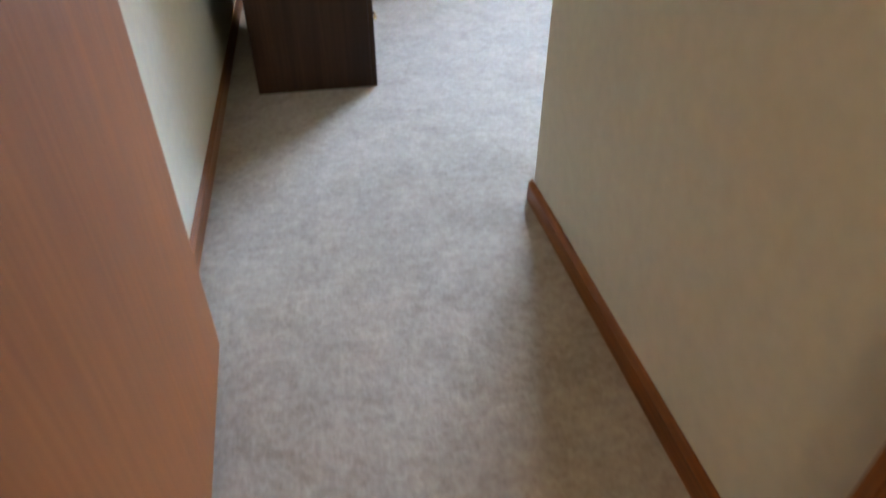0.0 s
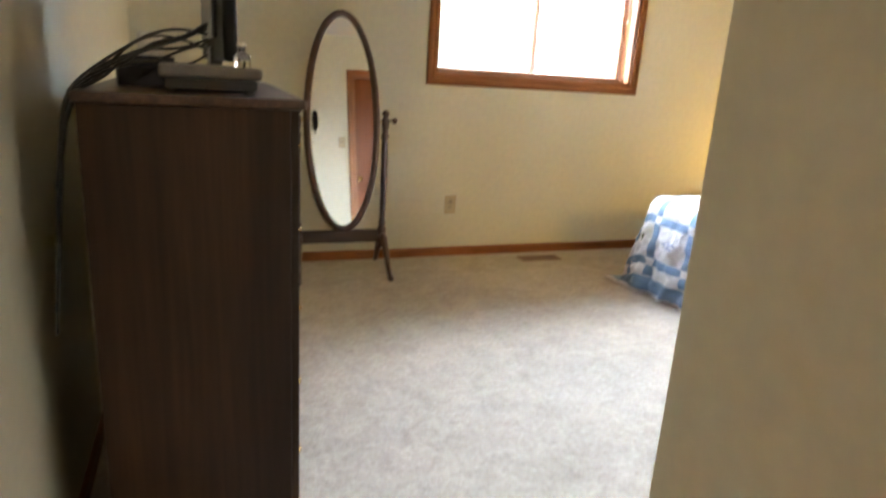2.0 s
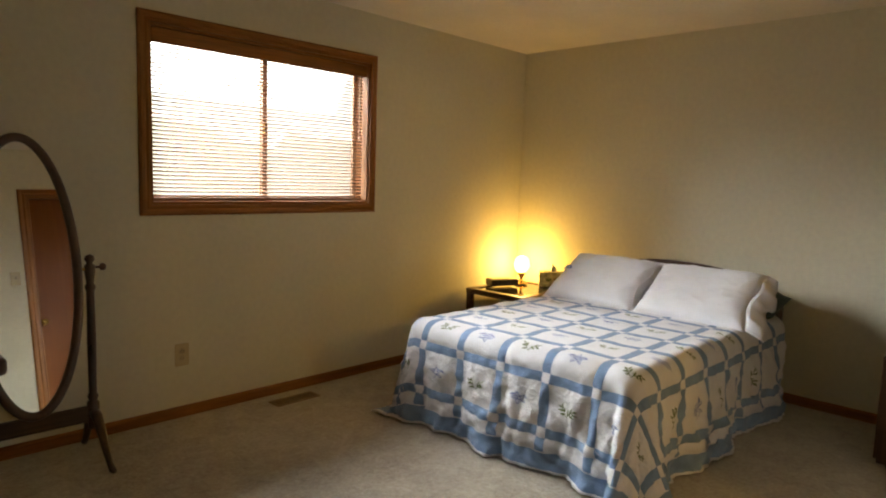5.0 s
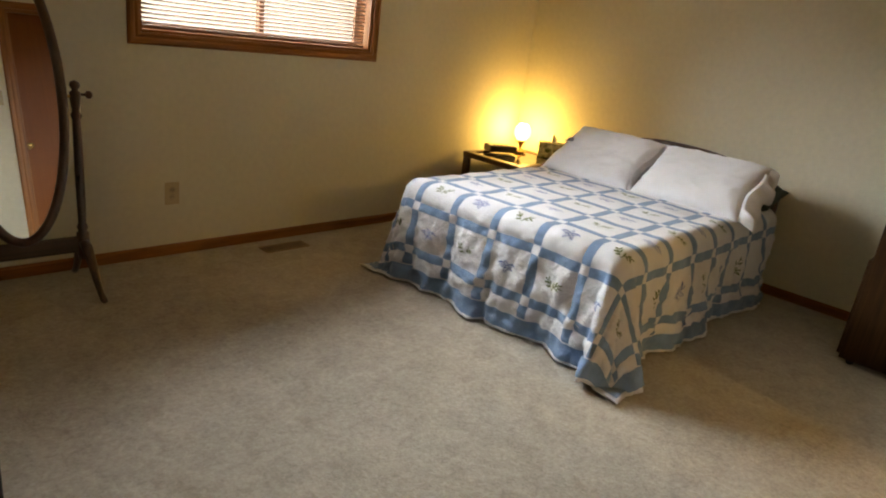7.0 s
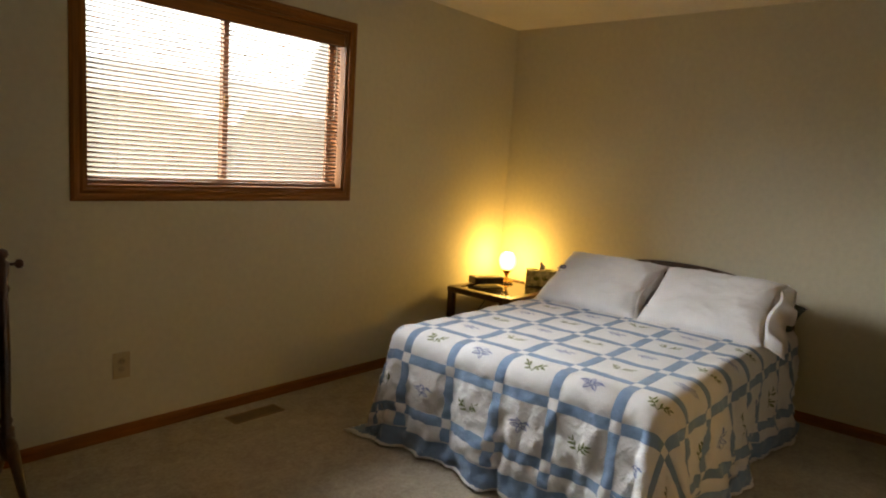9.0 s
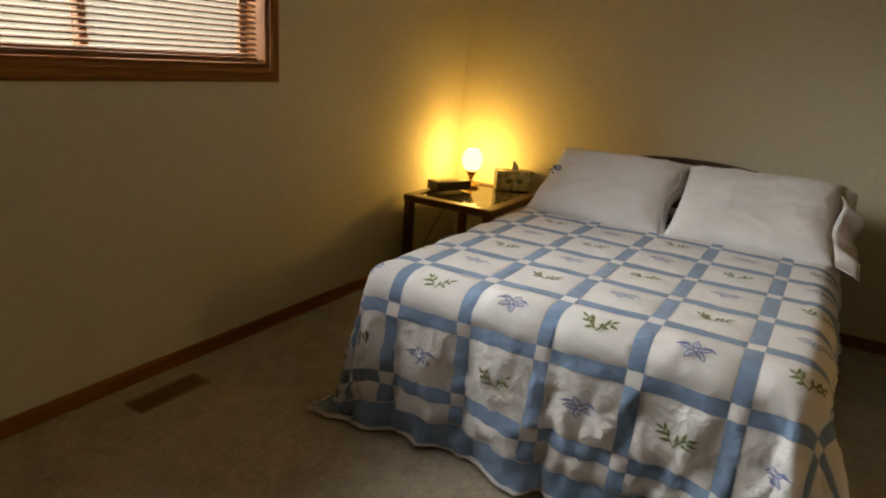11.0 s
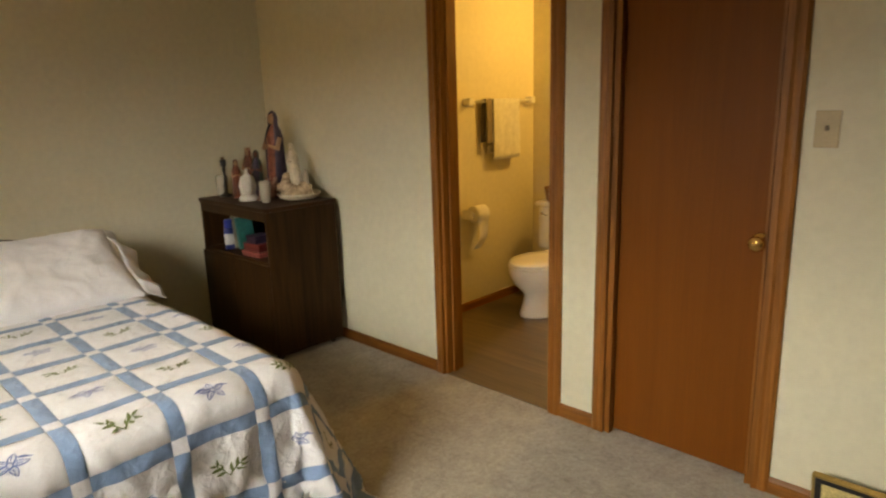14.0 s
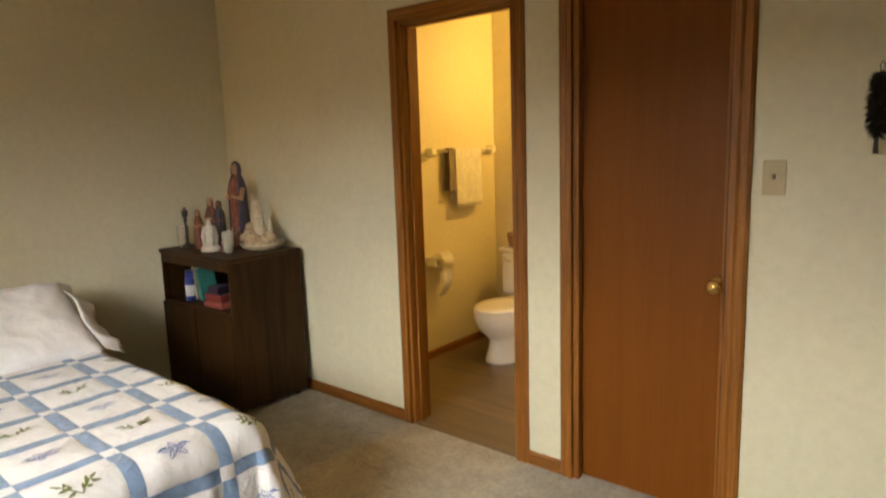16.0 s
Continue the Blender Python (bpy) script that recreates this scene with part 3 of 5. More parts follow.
def drape(fx, fy):
    """Where a point of the flat quilt comes to lie: over the top, round the edges, down to the carpet."""
    da = max(0.0, XF - fx)
    over = max(0.0, fy - YN) - max(0.0, YS - fy)
    db = abs(over)
    d = math.hypot(da, db)
    if da > 0 and over > 0:
        d = max(da, db) + 0.17 * min(da, db)
    elif da > 0 and db > 0:
        d = (da ** 3.2 + db ** 3.2) ** (1 / 3.2)
    bx, by = max(fx, XF), min(max(fy, YS), YN)
    lump = 0.010 * noise.noise((fx * 2.1, fy * 2.1, 0.3)) + 0.0045 * noise.noise((fx * 9, fy * 9, 1.7)) + 0.005 * ridge(fx * 5 + fy * 2, fy * 6, 3.3) * max(0.0, noise.noise((fx * 2.5, fy * 2.5, 9.1)) + 0.25)
    if d < 1e-6:
        edge = min(fx - XF, fy - YS, YN - fy)
        return Vector((fx, fy, HB + lump * min(1, 0.4 + edge * 3)))
    hyp = math.hypot(da, db)
    ox, oy = -da / hyp, math.copysign(db / hyp, over)
    corner = 2 * da * db / (hyp * hyp)
    lean = radians(5 + 7 * corner ** 1.5)
    if over < 0 and da > 0:
        lean = radians(between(math.degrees(math.atan2(db, da)), FALL))
    q = RB * (math.pi / 2 - lean)
    if d < q:
        a = d / RB
        h, z = RB * math.sin(a), HB - RB * (1 - math.cos(a))
    else:
        a = math.pi / 2 - lean
        h, z = RB * math.sin(a), HB - RB * (1 - math.cos(a))
        left = d - q
        drop = min(left, (z - 0.022) / math.cos(lean))
        h, z = h + drop * math.sin(lean), z - drop * math.cos(lean)
        h += 0.85 * (left - drop)
    low = min(1.0, max(0.0, (HB - z - 0.06) / 0.45))
    s = fy if da > db else fx * 0.8 + 1.3
    fold = 0.026 * math.sin(s * 9.5 + 0.8) + 0.014 * math.sin(s * 21 + 1.9) + 0.03 * noise.noise((s * 3.3, 4.2, 0.7))
    if da > db:
        fold -= 0.035 * math.exp(-((fy - 4.66) / 0.022) ** 2) + 0.02 * math.exp(-((fy - 5.22) / 0.02) ** 2)
    crease = (0.013 * noise.noise((fx * 13 + fy * 5, fy * 11 - fx * 6, 2.0)) + 0.007 * noise.noise((fx * 31 - fy * 12, fy * 29 + fx * 9, 7.0))) * (0.15 + low)
    run, down = (fy, fx) if da > db else (fx, fy)
    crease += (0.021 * ridge(run * 6.5 + down * 2.2, down * 3.4, 5.1) + 0.013 * ridge(run * 14 - down * 6, down * 9 + run * 2, 8.4) - 0.009) * (0.25 + 0.75 * min(1.0, low * 2))
    h += fold * low ** 1.3 * (1 - corner) + crease * (1 - 0.75 * corner if over < 0 else 1)
    return Vector((bx + ox * h, by + oy * h, max(0.012, z + lump * (1 - low))))


def cloth(u0, u1, v0, v1, nu, nv, lift, puff=0.0, bm=None):
    """A patch of the quilt between flat x u0 to u1 and flat y v0 to v1, lifted off the backing and puffed in its middle."""
    bm = bm or bmesh.new()
    grid = []
    for i in range(nu + 1):
        row = []
        for j in range(nv + 1):
            u, v = u0 + (u1 - u0) * i / nu, v0 + (v1 - v0) * j / nv
            p, e = drape(u, v), 0.012
            n = (drape(u + e, v) - p).cross(drape(u, v + e) - p)
            n.normalize()
            swell = puff * (1 - abs(2 * i / nu - 1) ** 3) * (1 - abs(2 * j / nv - 1) ** 3)
            wrinkle = (0.0016 * noise.noise((u * 33, v * 33, 5.0)) + 0.002 * ridge(u * 16 + v * 5, v * 15, 2.2)) * min(1.0, 6 * (1 - max(abs(2 * i / nu - 1), abs(2 * j / nv - 1)))) if puff else 0
            row.append(bm.verts.new(p + n * (lift + swell + wrinkle)))
        grid.append(row)
    for i in range(nu):
        for j in range(nv):
            bm.faces.new((grid[i][j], grid[i + 1][j], grid[i + 1][j + 1], grid[i][j + 1]))
    return bm


quilt = thing("quilt", "white patchwork quilt with blue sashing and embroidery on the bed", "quilt")
back = part("backing", cloth(FX0 - 0.018, FX1, FY0 - 0.018, FY1 + 0.018, 130, 130, 0.0), WHITECLOTH, quilt, "white backing and binding", True)
sol = back.modifiers.new("thickness", "SOLIDIFY")
sol.thickness, sol.offset = 0.008, -1
SW = 0.0235
ux = [FX0 + 0.09] + [v for x in LX for v in (x - SW, x + SW)] + [FX1]
vy = [FY0 + 0.09] + [v for y in LY for v in (y - SW, y + SW)] + [FY1 - 0.09]
# border
part("border", cloth(FX0, FX0 + 0.085, FY0, FY1, 6, 150, 0.0075), BLUECLOTH, quilt, "blue border", True)
part("border", cloth(FX0 + 0.085, FX1, FY0, FY0 + 0.085, 150, 6, 0.0075), BLUECLOTH, quilt, "blue border", True)
part("border", cloth(FX0 + 0.085, FX1, FY1 - 0.085, FY1, 150, 6, 0.0075), BLUECLOTH, quilt, "blue border", True)
for i in range(0, len(ux) - 1):
    for j in range(0, len(vy) - 1):
        if i % 2 == 0 and j % 2 == 0:
            edge = i == 0 or j == 0 or i == len(ux) - 2 or j == len(vy) - 2
            part("block" if not edge else "edge_strip", cloth(ux[i] + 0.002, ux[i + 1] - 0.002, vy[j] + 0.002, vy[j + 1] - 0.002, 15 if ux[i + 1] - ux[i] > 0.1 else 4, 15 if vy[j + 1] - vy[j] > 0.1 else 4, 0.003, 0.006), WRINKLED if ux[i] < 2.5 else WHITECLOTH, quilt, smooth=True)
for k, x in enumerate(LX):
    bm = bmesh.new()
    for j in range(0, len(vy) - 1, 2):
        cloth(x - SW, x + SW, vy[j], vy[j + 1], 4, 14, 0.004, 0.001, bm)
    part("sash", bm, BLUECLOTH, quilt, "blue sashing strip", True)
for y in LY:
    bm = bmesh.new()
    for i in range(0, len(ux) - 1, 2):
        cloth(ux[i], ux[i + 1], y - SW, y + SW, 14, 4, 0.004, 0.001, bm)
    part("sash", bm, BLUECLOTH, quilt, "blue sashing strip", True)
for x in LX:
    for y in LY:
        part("cornerstone", cloth(x - SW, x + SW, y - SW, y + SW, 3, 3, 0.004, 0.001), WHITECLOTH, quilt, smooth=True)


def stitch(points, width, bm, cx, cy, lift=0.0125):
    """A worked line or leaf on the quilt: points of (x, y) round (cx, cy), with a width at each."""
    rails = []
    for k, (x, y) in enumerate(points):
        x1, y1 = points[min(k + 1, len(points) - 1)]
        x0, y0 = points[max(k - 1, 0)]
        n = math.hypot(x1 - x0, y1 - y0) or 1
        w = width[k] if isinstance(width, (list, tuple)) else width
        nx, ny = -(y1 - y0) / n * w, (x1 - x0) / n * w
        pair = []
        for s in (-1, 1):
            u, v = cx + x + s * nx, cy + y + s * ny
            p, e = drape(u, v), 0.012
            nn = (drape(u + e, v) - p).cross(drape(u, v + e) - p)
            nn.normalize()
            pair.append(bm.verts.new(p + nn * lift))
        rails.append(pair)
    for a, b in zip(rails, rails[1:]):
        bm.faces.new((a[0], a[1], b[1], b[0]))
    return rails


def sprig(cx, cy, rnd):
    bm = bmesh.new()
    weld, first = {}, None
    for side in (-1, 1):
        stem = [(-0.022 + 0.034 * t, side * (0.003 + 0.031 * t ** 1.3)) for t in (0, 0.3, 0.6, 1.0)]
        rails = stitch(stem, 0.0022, bm, cx, cy)
        if first:
            weld[rails[0][0]], weld[rails[0][1]] = first[0], first[1]
        first = first or rails[0]
        held = [v for pair in rails[1:] for v in pair]
        for t, s in ((0.3, 1), (0.5, -1), (0.75, 1), (0.85, -1), (1.0, 0)):
            bx, by = -0.022 + 0.034 * t, side * (0.003 + 0.031 * t ** 1.3)
            a = math.atan2(side * 0.07, 0.05) + s * 0.85 + rnd.uniform(-0.2, 0.2)
            l = 0.027 + rnd.uniform(-0.008, 0.008)
            leaf = stitch([(bx + l * q * math.cos(a), by + l * q * math.sin(a)) for q in (0, 0.35, 0.7, 1)], [0.001, 0.0050, 0.0034, 0.0004], bm, cx, cy)
            near = min(held, key=lambda v: (v.co - leaf[0][0].co).length)
            weld[leaf[0][0]] = weld[leaf[0][1]] = near
    bmesh.ops.weld_verts(bm, targetmap=weld)
    return bm


def bloom(cx, cy, rnd):
    bm = bmesh.new()
    turn = rnd.uniform(0, 1)
    for k in range(5):
        a = turn + k * 2 * math.pi / 5
        loop = []
        for q in range(9):
            t = q / 8
            r = 0.009 + 0.031 * (1 - abs(2 * t - 1)) ** 0.8
            spread = (t - 0.5) * (1.25 - 0.4 * (1 - abs(2 * t - 1)))
            loop.append((0.8 * r * math.cos(a + spread), 1.15 * r * math.sin(a + spread)))
        stitch(loop, 0.0016, bm, cx, cy)
        stitch([(0.012 * math.cos(a), 0.012 * math.sin(a)), (0.025 * math.cos(a), 0.030 * math.sin(a))], 0.0013, bm, cx, cy)
    stitch([(0.008 * math.cos(q), 0.008 * math.sin(q)) for q in (0, 1, 2, 3, 4, 5, 6.28)], 0.002, bm, cx, cy)
    for s in (-1, 1):
        stitch([(0.016, s * 0.018), (0.012, s * 0.036), (0.004, s * 0.055)], [0.001, 0.004, 0.0005], bm, cx, cy)
    return bm


rnd = random.Random(4)
for i, x in enumerate(LX[:-2]):
    for j, y in enumerate(LY[:-1]):
        cx, cy = x + PXC / 2, y + PYC / 2
        if (i + j) % 2 == 0:
            part("embroidered_sprig", sprig(cx, cy, rnd), GREENTHREAD, quilt, "green leaf embroidery")
        else:
            part("embroidered_flower", bloom(cx, cy, rnd), BLUETHREAD, quilt, "blue flower embroidery")


def pillow_mesh(w, l, t, seed, n=44, sag=0.0):
    """A stuffed cushion: w along y, l along x, t thick, with drawn-in sides, crumpled seams and dents."""
    bm = bmesh.new()
    sides = []
    for s in (1, -1):
        grid = []
        for i in range(n + 1):
            row = []
            for j in range(n + 1):
                u, v = 2 * i / n - 1, 2 * j / n - 1
                full = max(0.0, (1 - abs(u) ** 3.2)) ** 0.55 * max(0.0, (1 - abs(v) ** 3.2)) ** 0.55
                pin = 1 - 0.045 * (1 - abs(v) ** 2) * abs(u) ** 4
                pin2 = 1 - 0.045 * (1 - abs(u) ** 2) * abs(v) ** 4
                x, y = u * l / 2 * pin, v * w / 2 * pin2
                z = s * t / 2 * full
                z += 0.012 * noise.noise((x * 6 + seed, y * 6, s)) * full + 0.006 * noise.noise((x * 18 + seed, y * 12, s)) * (0.35 + 0.65 * full)
                z += (0.011 * ridge(x * 5 + y * 3 + seed, y * 5 - x * 2, 1.1 + s) + 0.0035 * ridge(x * 13 - y * 7, y * 9 + seed, 4 + s)) * (0.25 + 0.75 * full) * (0.4 + 0.6 * max(abs(u), abs(v)))
                z -= sag * math.exp(-((u - 0.1) ** 2 + v * v) * 2.5) * (s > 0)
                row.append(bm.verts.new((x, y, z)))
            grid.append(row)
        sides.append(grid)
    for grid in sides:
        for i in range(n):
            for j in range(n):
                bm.faces.new((grid[i][j], grid[i + 1][j], grid[i + 1][j + 1], grid[i][j + 1]))
    bmesh.ops.remove_doubles(bm, verts=bm.verts, dist=0.002)
    return bm


def pillow(y, seed, rz, flap):
    th = thing("pillow", "white cotton pillow on the bed, " + ("its open hem hanging loose" if flap else "blue flowers at its corner"), "pillow", pose(4.135, y, 0.710, 0, -32, rz), group="pillows on the bed")
    part("pillowcase", pillow_mesh(0.675, 0.52, 0.16, seed, sag=0.016), WHITECLOTH, th, smooth=True)
    bm = bmesh.new()
    grid = []
    for i in range(41):
        u = 2 * i / 40 - 1
        row = []
        for j in range(6):
            q = j / 5
            fold = 0.020 * math.sin(u * 11 + seed + 1.5 * q) + 0.012 * math.sin(u * 19 - seed) if flap else 0.016 * math.sin(u * 7.5 + seed)
            z = 0.045 * (1 - u * u) * (1 - 0.8 * q) + fold * q - (0.045 * q * q if flap else 0.02 * q)
            reach = 0.055 + 0.055 * ((1 - u) / 2) ** 0.8 + 0.010 * math.sin(u * 9) if flap else 0.02
            row.append(bm.verts.new((u * (0.245 + 0.012 * q), -0.318 - q * reach - 0.012 * math.sin(u * 5), z)))
        grid.append(row)
    for a, b in zip(grid, grid[1:]):
        for k in range(5):
            bm.faces.new((a[k], b[k], b[k + 1], a[k + 1]))
    hem = part("case_hem", bm, WHITECLOTH, th, "loose open hem", True)
    sol = hem.modifiers.new("thickness", "SOLIDIFY")
    sol.thickness = 0.004
    return th


pillow(4.340, 3.0, 1.5, True)
north = pillow(5.02, 8.0, -1.0, False)
bm = bmesh.new()
for k in range(7):
    a = k * 0.9
    for q in (0, 1):
        c = Vector((0.02 + 0.030 * math.cos(a) * (0.5 + 0.6 * q), 0.265 + 0.034 * math.sin(a) * (0.5 + 0.6 * q), 0.062 - 0.012 * q))
        lathe([(0, 0.003), (0.006, 0.002), (0.012, 0)], 7, bm, Matrix.Translation(c) @ pose(0, 0, 0, 12, 20, 0))
part("embroidery", bm, BLUETHREAD, north, "blue flower embroidery")
under = thing("pillow", "dark green pillow tucked behind the white pillows", "pillow", pose(4.41, 4.27, 0.655, 0, -8, 3), group="pillows on the bed")
part("pillowcase", pillow_mesh(0.64, 0.44, 0.15, 14.0), mat("dark_green_cotton", (0.030, 0.040, 0.030), 0.9, 0.1, 20), under, smooth=True)
under = thing("pillow", "pale pillow lying under the white pillows", "pillow", pose(4.41, 5.03, 0.655, 0, -8, -2), group="pillows on the bed")
part("pillowcase", pillow_mesh(0.62, 0.44, 0.15, 21.0), WHITECLOTH, under, smooth=True)

# ---- bedside table and what stands on it ----
TX0, TX1, TY0, TY1, TZ = 3.96, 4.65, 5.565, 6.12, 0.520
table = thing("bedside_table", "small dark oak end table with inset glass top", "table")
for x in (TX0, TX1 - 0.05):
    for y in (TY0, TY1 - 0.05):
        part("leg", box(x, x + 0.05, y, y + 0.05, 0, TZ - 0.02, 0.010, segs=3), TABWOOD, table)
for y in (TY0, TY1 - 0.058):
    part("top_rail", box(TX0 - 0.005, TX1 + 0.005, y - 0.003, y + 0.061, TZ - 0.045, TZ, 0.010, segs=3), TABWOOD, table)
    part("stretcher", box(TX0 + 0.05, TX1 - 0.05, y + 0.012, y + 0.046, 0.045, 0.085, 0.006), TABWOOD, table)
for x in (TX0, TX1 - 0.058):
    part("top_rail", box(x - 0.003, x + 0.061, TY0 + 0.061, TY1 - 0.061, TZ - 0.043, TZ - 0.001, 0.008, segs=3), TABWOOD, table)
    part("stretcher", box(x + 0.012, x + 0.046, TY0 + 0.05, TY1 - 0.05, 0.045, 0.085, 0.006), TABWOOD, table)
part("glass_top", box(TX0 + 0.058, TX1 - 0.058, TY0 + 0.058, TY1 - 0.058, TZ - 0.014, TZ - 0.008), mat("smoked_glass", (0.035, 0.028, 0.020), 0.05, 0.02, 5, coat=1.0), table, "smoked glass panel")

table_lamp = thing("table_lamp", "lit little glass lamp with a goblet-shaped brass base", "lamp", pose(4.490, 5.985, TZ))
part("base", lathe([(0, 0), (0.055, 0), (0.058, 0.006), (0.046, 0.014), (0.016, 0.022), (0.011, 0.045), (0.018, 0.062), (0.034, 0.085), (0.036, 0.094), (0.020, 0.098), (0, 0.098)], 28), BRASS, table_lamp, "brass goblet base", True)
SHADE = glow("lit_frosted_glass", (1.0, 0.72, 0.30), 16.0)
shade = part("shade", lathe([(0.022, 0.092), (0.038, 0.101), (0.056, 0.126), (0.063, 0.160), (0.057, 0.195), (0.042, 0.218), (0.030, 0.226)], 28), SHADE, table_lamp, "glowing tulip glass shade", True)
shade.visible_shadow = False
part("cord", tube([(0.05, 0.02, 0.004), (0.085, 0.06, 0.004), (0.07, 0.128, 0.0), (0.02, 0.140, -0.10), (-0.16, 0.150, -0.26), (-0.30, 0.16, -0.42)], 0.0028, 6), BLACK, table_lamp)

radio = thing("clock_radio", "low dark brown clock radio on the bedside table", "clock radio", pose(4.27, 6.01, TZ, 0, 0, -24))
part("body", box(-0.12, 0.12, -0.06, 0.06, 0.004, 0.058, 0.008, segs=3), mat("dark_brown_plastic", (0.030, 0.018, 0.012), 0.35, 0.08), radio)
part("display", box(-0.095, 0.03, -0.0625, -0.059, 0.018, 0.046, 0.002), BLACK, radio)
part("top_panel", box(-0.105, 0.105, -0.045, 0.045, 0.057, 0.0605, 0.001), mat("brushed_top", (0.22, 0.17, 0.10), 0.3, 0.05), radio)
for k in range(4):
    part("button", box(-0.08 + k * 0.035, -0.058 + k * 0.035, -0.030, -0.016, 0.060, 0.0625, 0.001), BLACK, radio)

tissue = thing("tissue_box", "green and cream printed tissue box with a tissue pulled up", "tissue box", pose(4.605, 5.75, TZ, 0, 0, -54))
part("carton", box(-0.112, 0.112, -0.055, 0.055, 0, 0.118, 0.003), mat("printed_card", (0.30, 0.33, 0.17), 0.7, 0.2, 22, 60, second=(0.60, 0.58, 0.40)), tissue, "pale green printed carton")
for x in (-0.035, 0.030):
    bm = bmesh.new()
    for k in range(3):
        a = radians(90 + 38 * (k - 1))
        tip, n = Vector((math.cos(a), 0, math.sin(a))) * 0.042, Vector((-math.sin(a), 0, math.cos(a))) * 0.008
        base = Vector((x, -0.0556, 0.040))
        bm.faces.new([bm.verts.new(base + v) for v in (Vector((0, 0, 0)), tip * 0.5 - n, tip, tip * 0.5 + n)])
    part("printed_leaf", bm, GREENTHREAD, tissue, "dark green printed leaves")
part("opening", lathe([(0.0, 0.0), (0.075, 0.0), (0.075, 0.0015), (0, 0.0015)], 24, m=pose(0, 0, 0.1178) @ Matrix.Diagonal((1, 0.38, 1, 1))), BLACK, tissue)
bm = bmesh.new()
rows = []
for i in range(9):
    t = i / 8
    rows.append([bm.verts.new(((s * 0.026 * (1 - 0.75 * t)) + 0.008 * math.sin(5 * t), 0.012 * math.sin(s * 4 + 6 * t), 0.118 + 0.062 * t + 0.008 * math.cos(s * 5))) for s in (-1, -0.6, -0.2, 0.2, 0.6, 1)])
for a, b in zip(rows, rows[1:]):
    for k in range(5):
        bm.faces.new((a[k], a[k + 1], b[k + 1], b[k]))
part("tissue", bm, WHITECLOTH, tissue, "white tissue", True)

basket = thing("waste_basket", "pale green plastic waste basket with a liner under the table", "waste basket", pose(4.12, 5.80, 0))
part("bin", lathe([(0, 0.004), (0.095, 0.004), (0.10, 0.012), (0.125, 0.26), (0.131, 0.268), (0.128, 0.273), (0.120, 0.262), (0.096, 0.014), (0, 0.012)], 36), mat("green_plastic", (0.13, 0.19, 0.07), 0.45, 0.06), basket, smooth=True)
bm = lathe([(0.1235, 0.20), (0.127, 0.262), (0.134, 0.276), (0.133, 0.262), (0.131, 0.235)], 48)
for v in bm.verts:
    v.co += v.normal * 0 + Vector((v.co.x, v.co.y, 0)) * 0.03 * noise.noise((v.co.x * 40, v.co.y * 40, v.co.z * 20)) + Vector((0, 0, 0.006 * noise.noise((v.co.x * 50, v.co.y * 50, 3))))
part("liner", bm, mat("bin_liner", (0.55, 0.58, 0.45), 0.4, 0.05), basket, "thin plastic liner", True)

# ---- chest of drawers, television and boxes ----
DX0, DX1, DY0, DY1, DH = -0.043, 0.376, 3.655, 4.54, 1.142
chest = thing("chest_of_drawers", "tall dark walnut chest of drawers against the wall", "chest of drawers")
part("side_panel", box(DX0, DX1 - 0.018, DY0, DY0 + 0.020, 0.0, DH - 0.022, 0.002), DARKWOOD, chest)
part("side_panel", box(DX0, DX1 - 0.018, DY1 - 0.020, DY1, 0.0, DH - 0.022, 0.002), DARKWOOD, chest)
part("corner_stile", box(DX1 - 0.018, DX1, DY0, DY0 + 0.045, 0.0, DH - 0.022, 0.003), DARKWOOD, chest)
part("corner_stile", box(DX1 - 0.018, DX1, DY1 - 0.045, DY1, 0.0, DH - 0.022, 0.003), DARKWOOD, chest)
part("back_panel", box(DX0, DX0 + 0.008, DY0 + 0.02, DY1 - 0.02, 0.06, DH - 0.022), DARKWOOD, chest)
part("top", box(DX0 - 0.006, DX1 + 0.014, DY0 - 0.014, DY1 + 0.014, DH - 0.022, DH, 0.006, segs=3), wood("dark_walnut_y", (0.075, 0.035, 0.016), (0.035, 0.016, 0.008), "y", 0.4, 0.9, pores=0.35), chest)
part("plinth", box(DX1 - 0.035, DX1 - 0.018, DY0 + 0.045, DY1 - 0.045, 0.0, 0.085), DARKWOOD, chest)
for k in range(5):
    z = 0.092 + k * 0.210
    dr = part("drawer", box(DX1 - 0.030, DX1 + 0.004, DY0 + 0.048, DY1 - 0.048, z, z + 0.200, 0.005), DARKWOOD, chest)
    for y in (DY0 + 0.22, DY1 - 0.22):
        h = part("handle", tube([(DX1 + 0.004, y - 0.045, z + 0.10), (DX1 + 0.026, y - 0.036, z + 0.092), (DX1 + 0.028, y, z + 0.086), (DX1 + 0.026, y + 0.036, z + 0.092), (DX1 + 0.004, y + 0.045, z + 0.10)], 0.0045, 8), BRASS, dr, "aged brass bail handle", True)

box1 = thing("cable_box", "flat grey cable box under the television", "cable box", pose(0.190, 3.86, DH, 0, 0, 3))
part("case", box(-0.095, 0.115, -0.11, 0.13, 0.030, 0.056, 0.008, segs=3), GREY, box1)
part("case_bottom", box(-0.085, 0.105, -0.100, 0.12, 0.006, 0.029, 0.003), BLACK, box1)
for x in (-0.07, 0.09):
    for y in (-0.08, 0.09):
        part("foot", lathe([(0, 0), (0.010, 0), (0.010, 0.006), (0, 0.006)], 10, m=pose(x, y, 0)), BLACK, box1)
part("front_trim", box(0.1145, 0.117, -0.09, 0.11, 0.036, 0.050, 0.001), CHROME, box1)

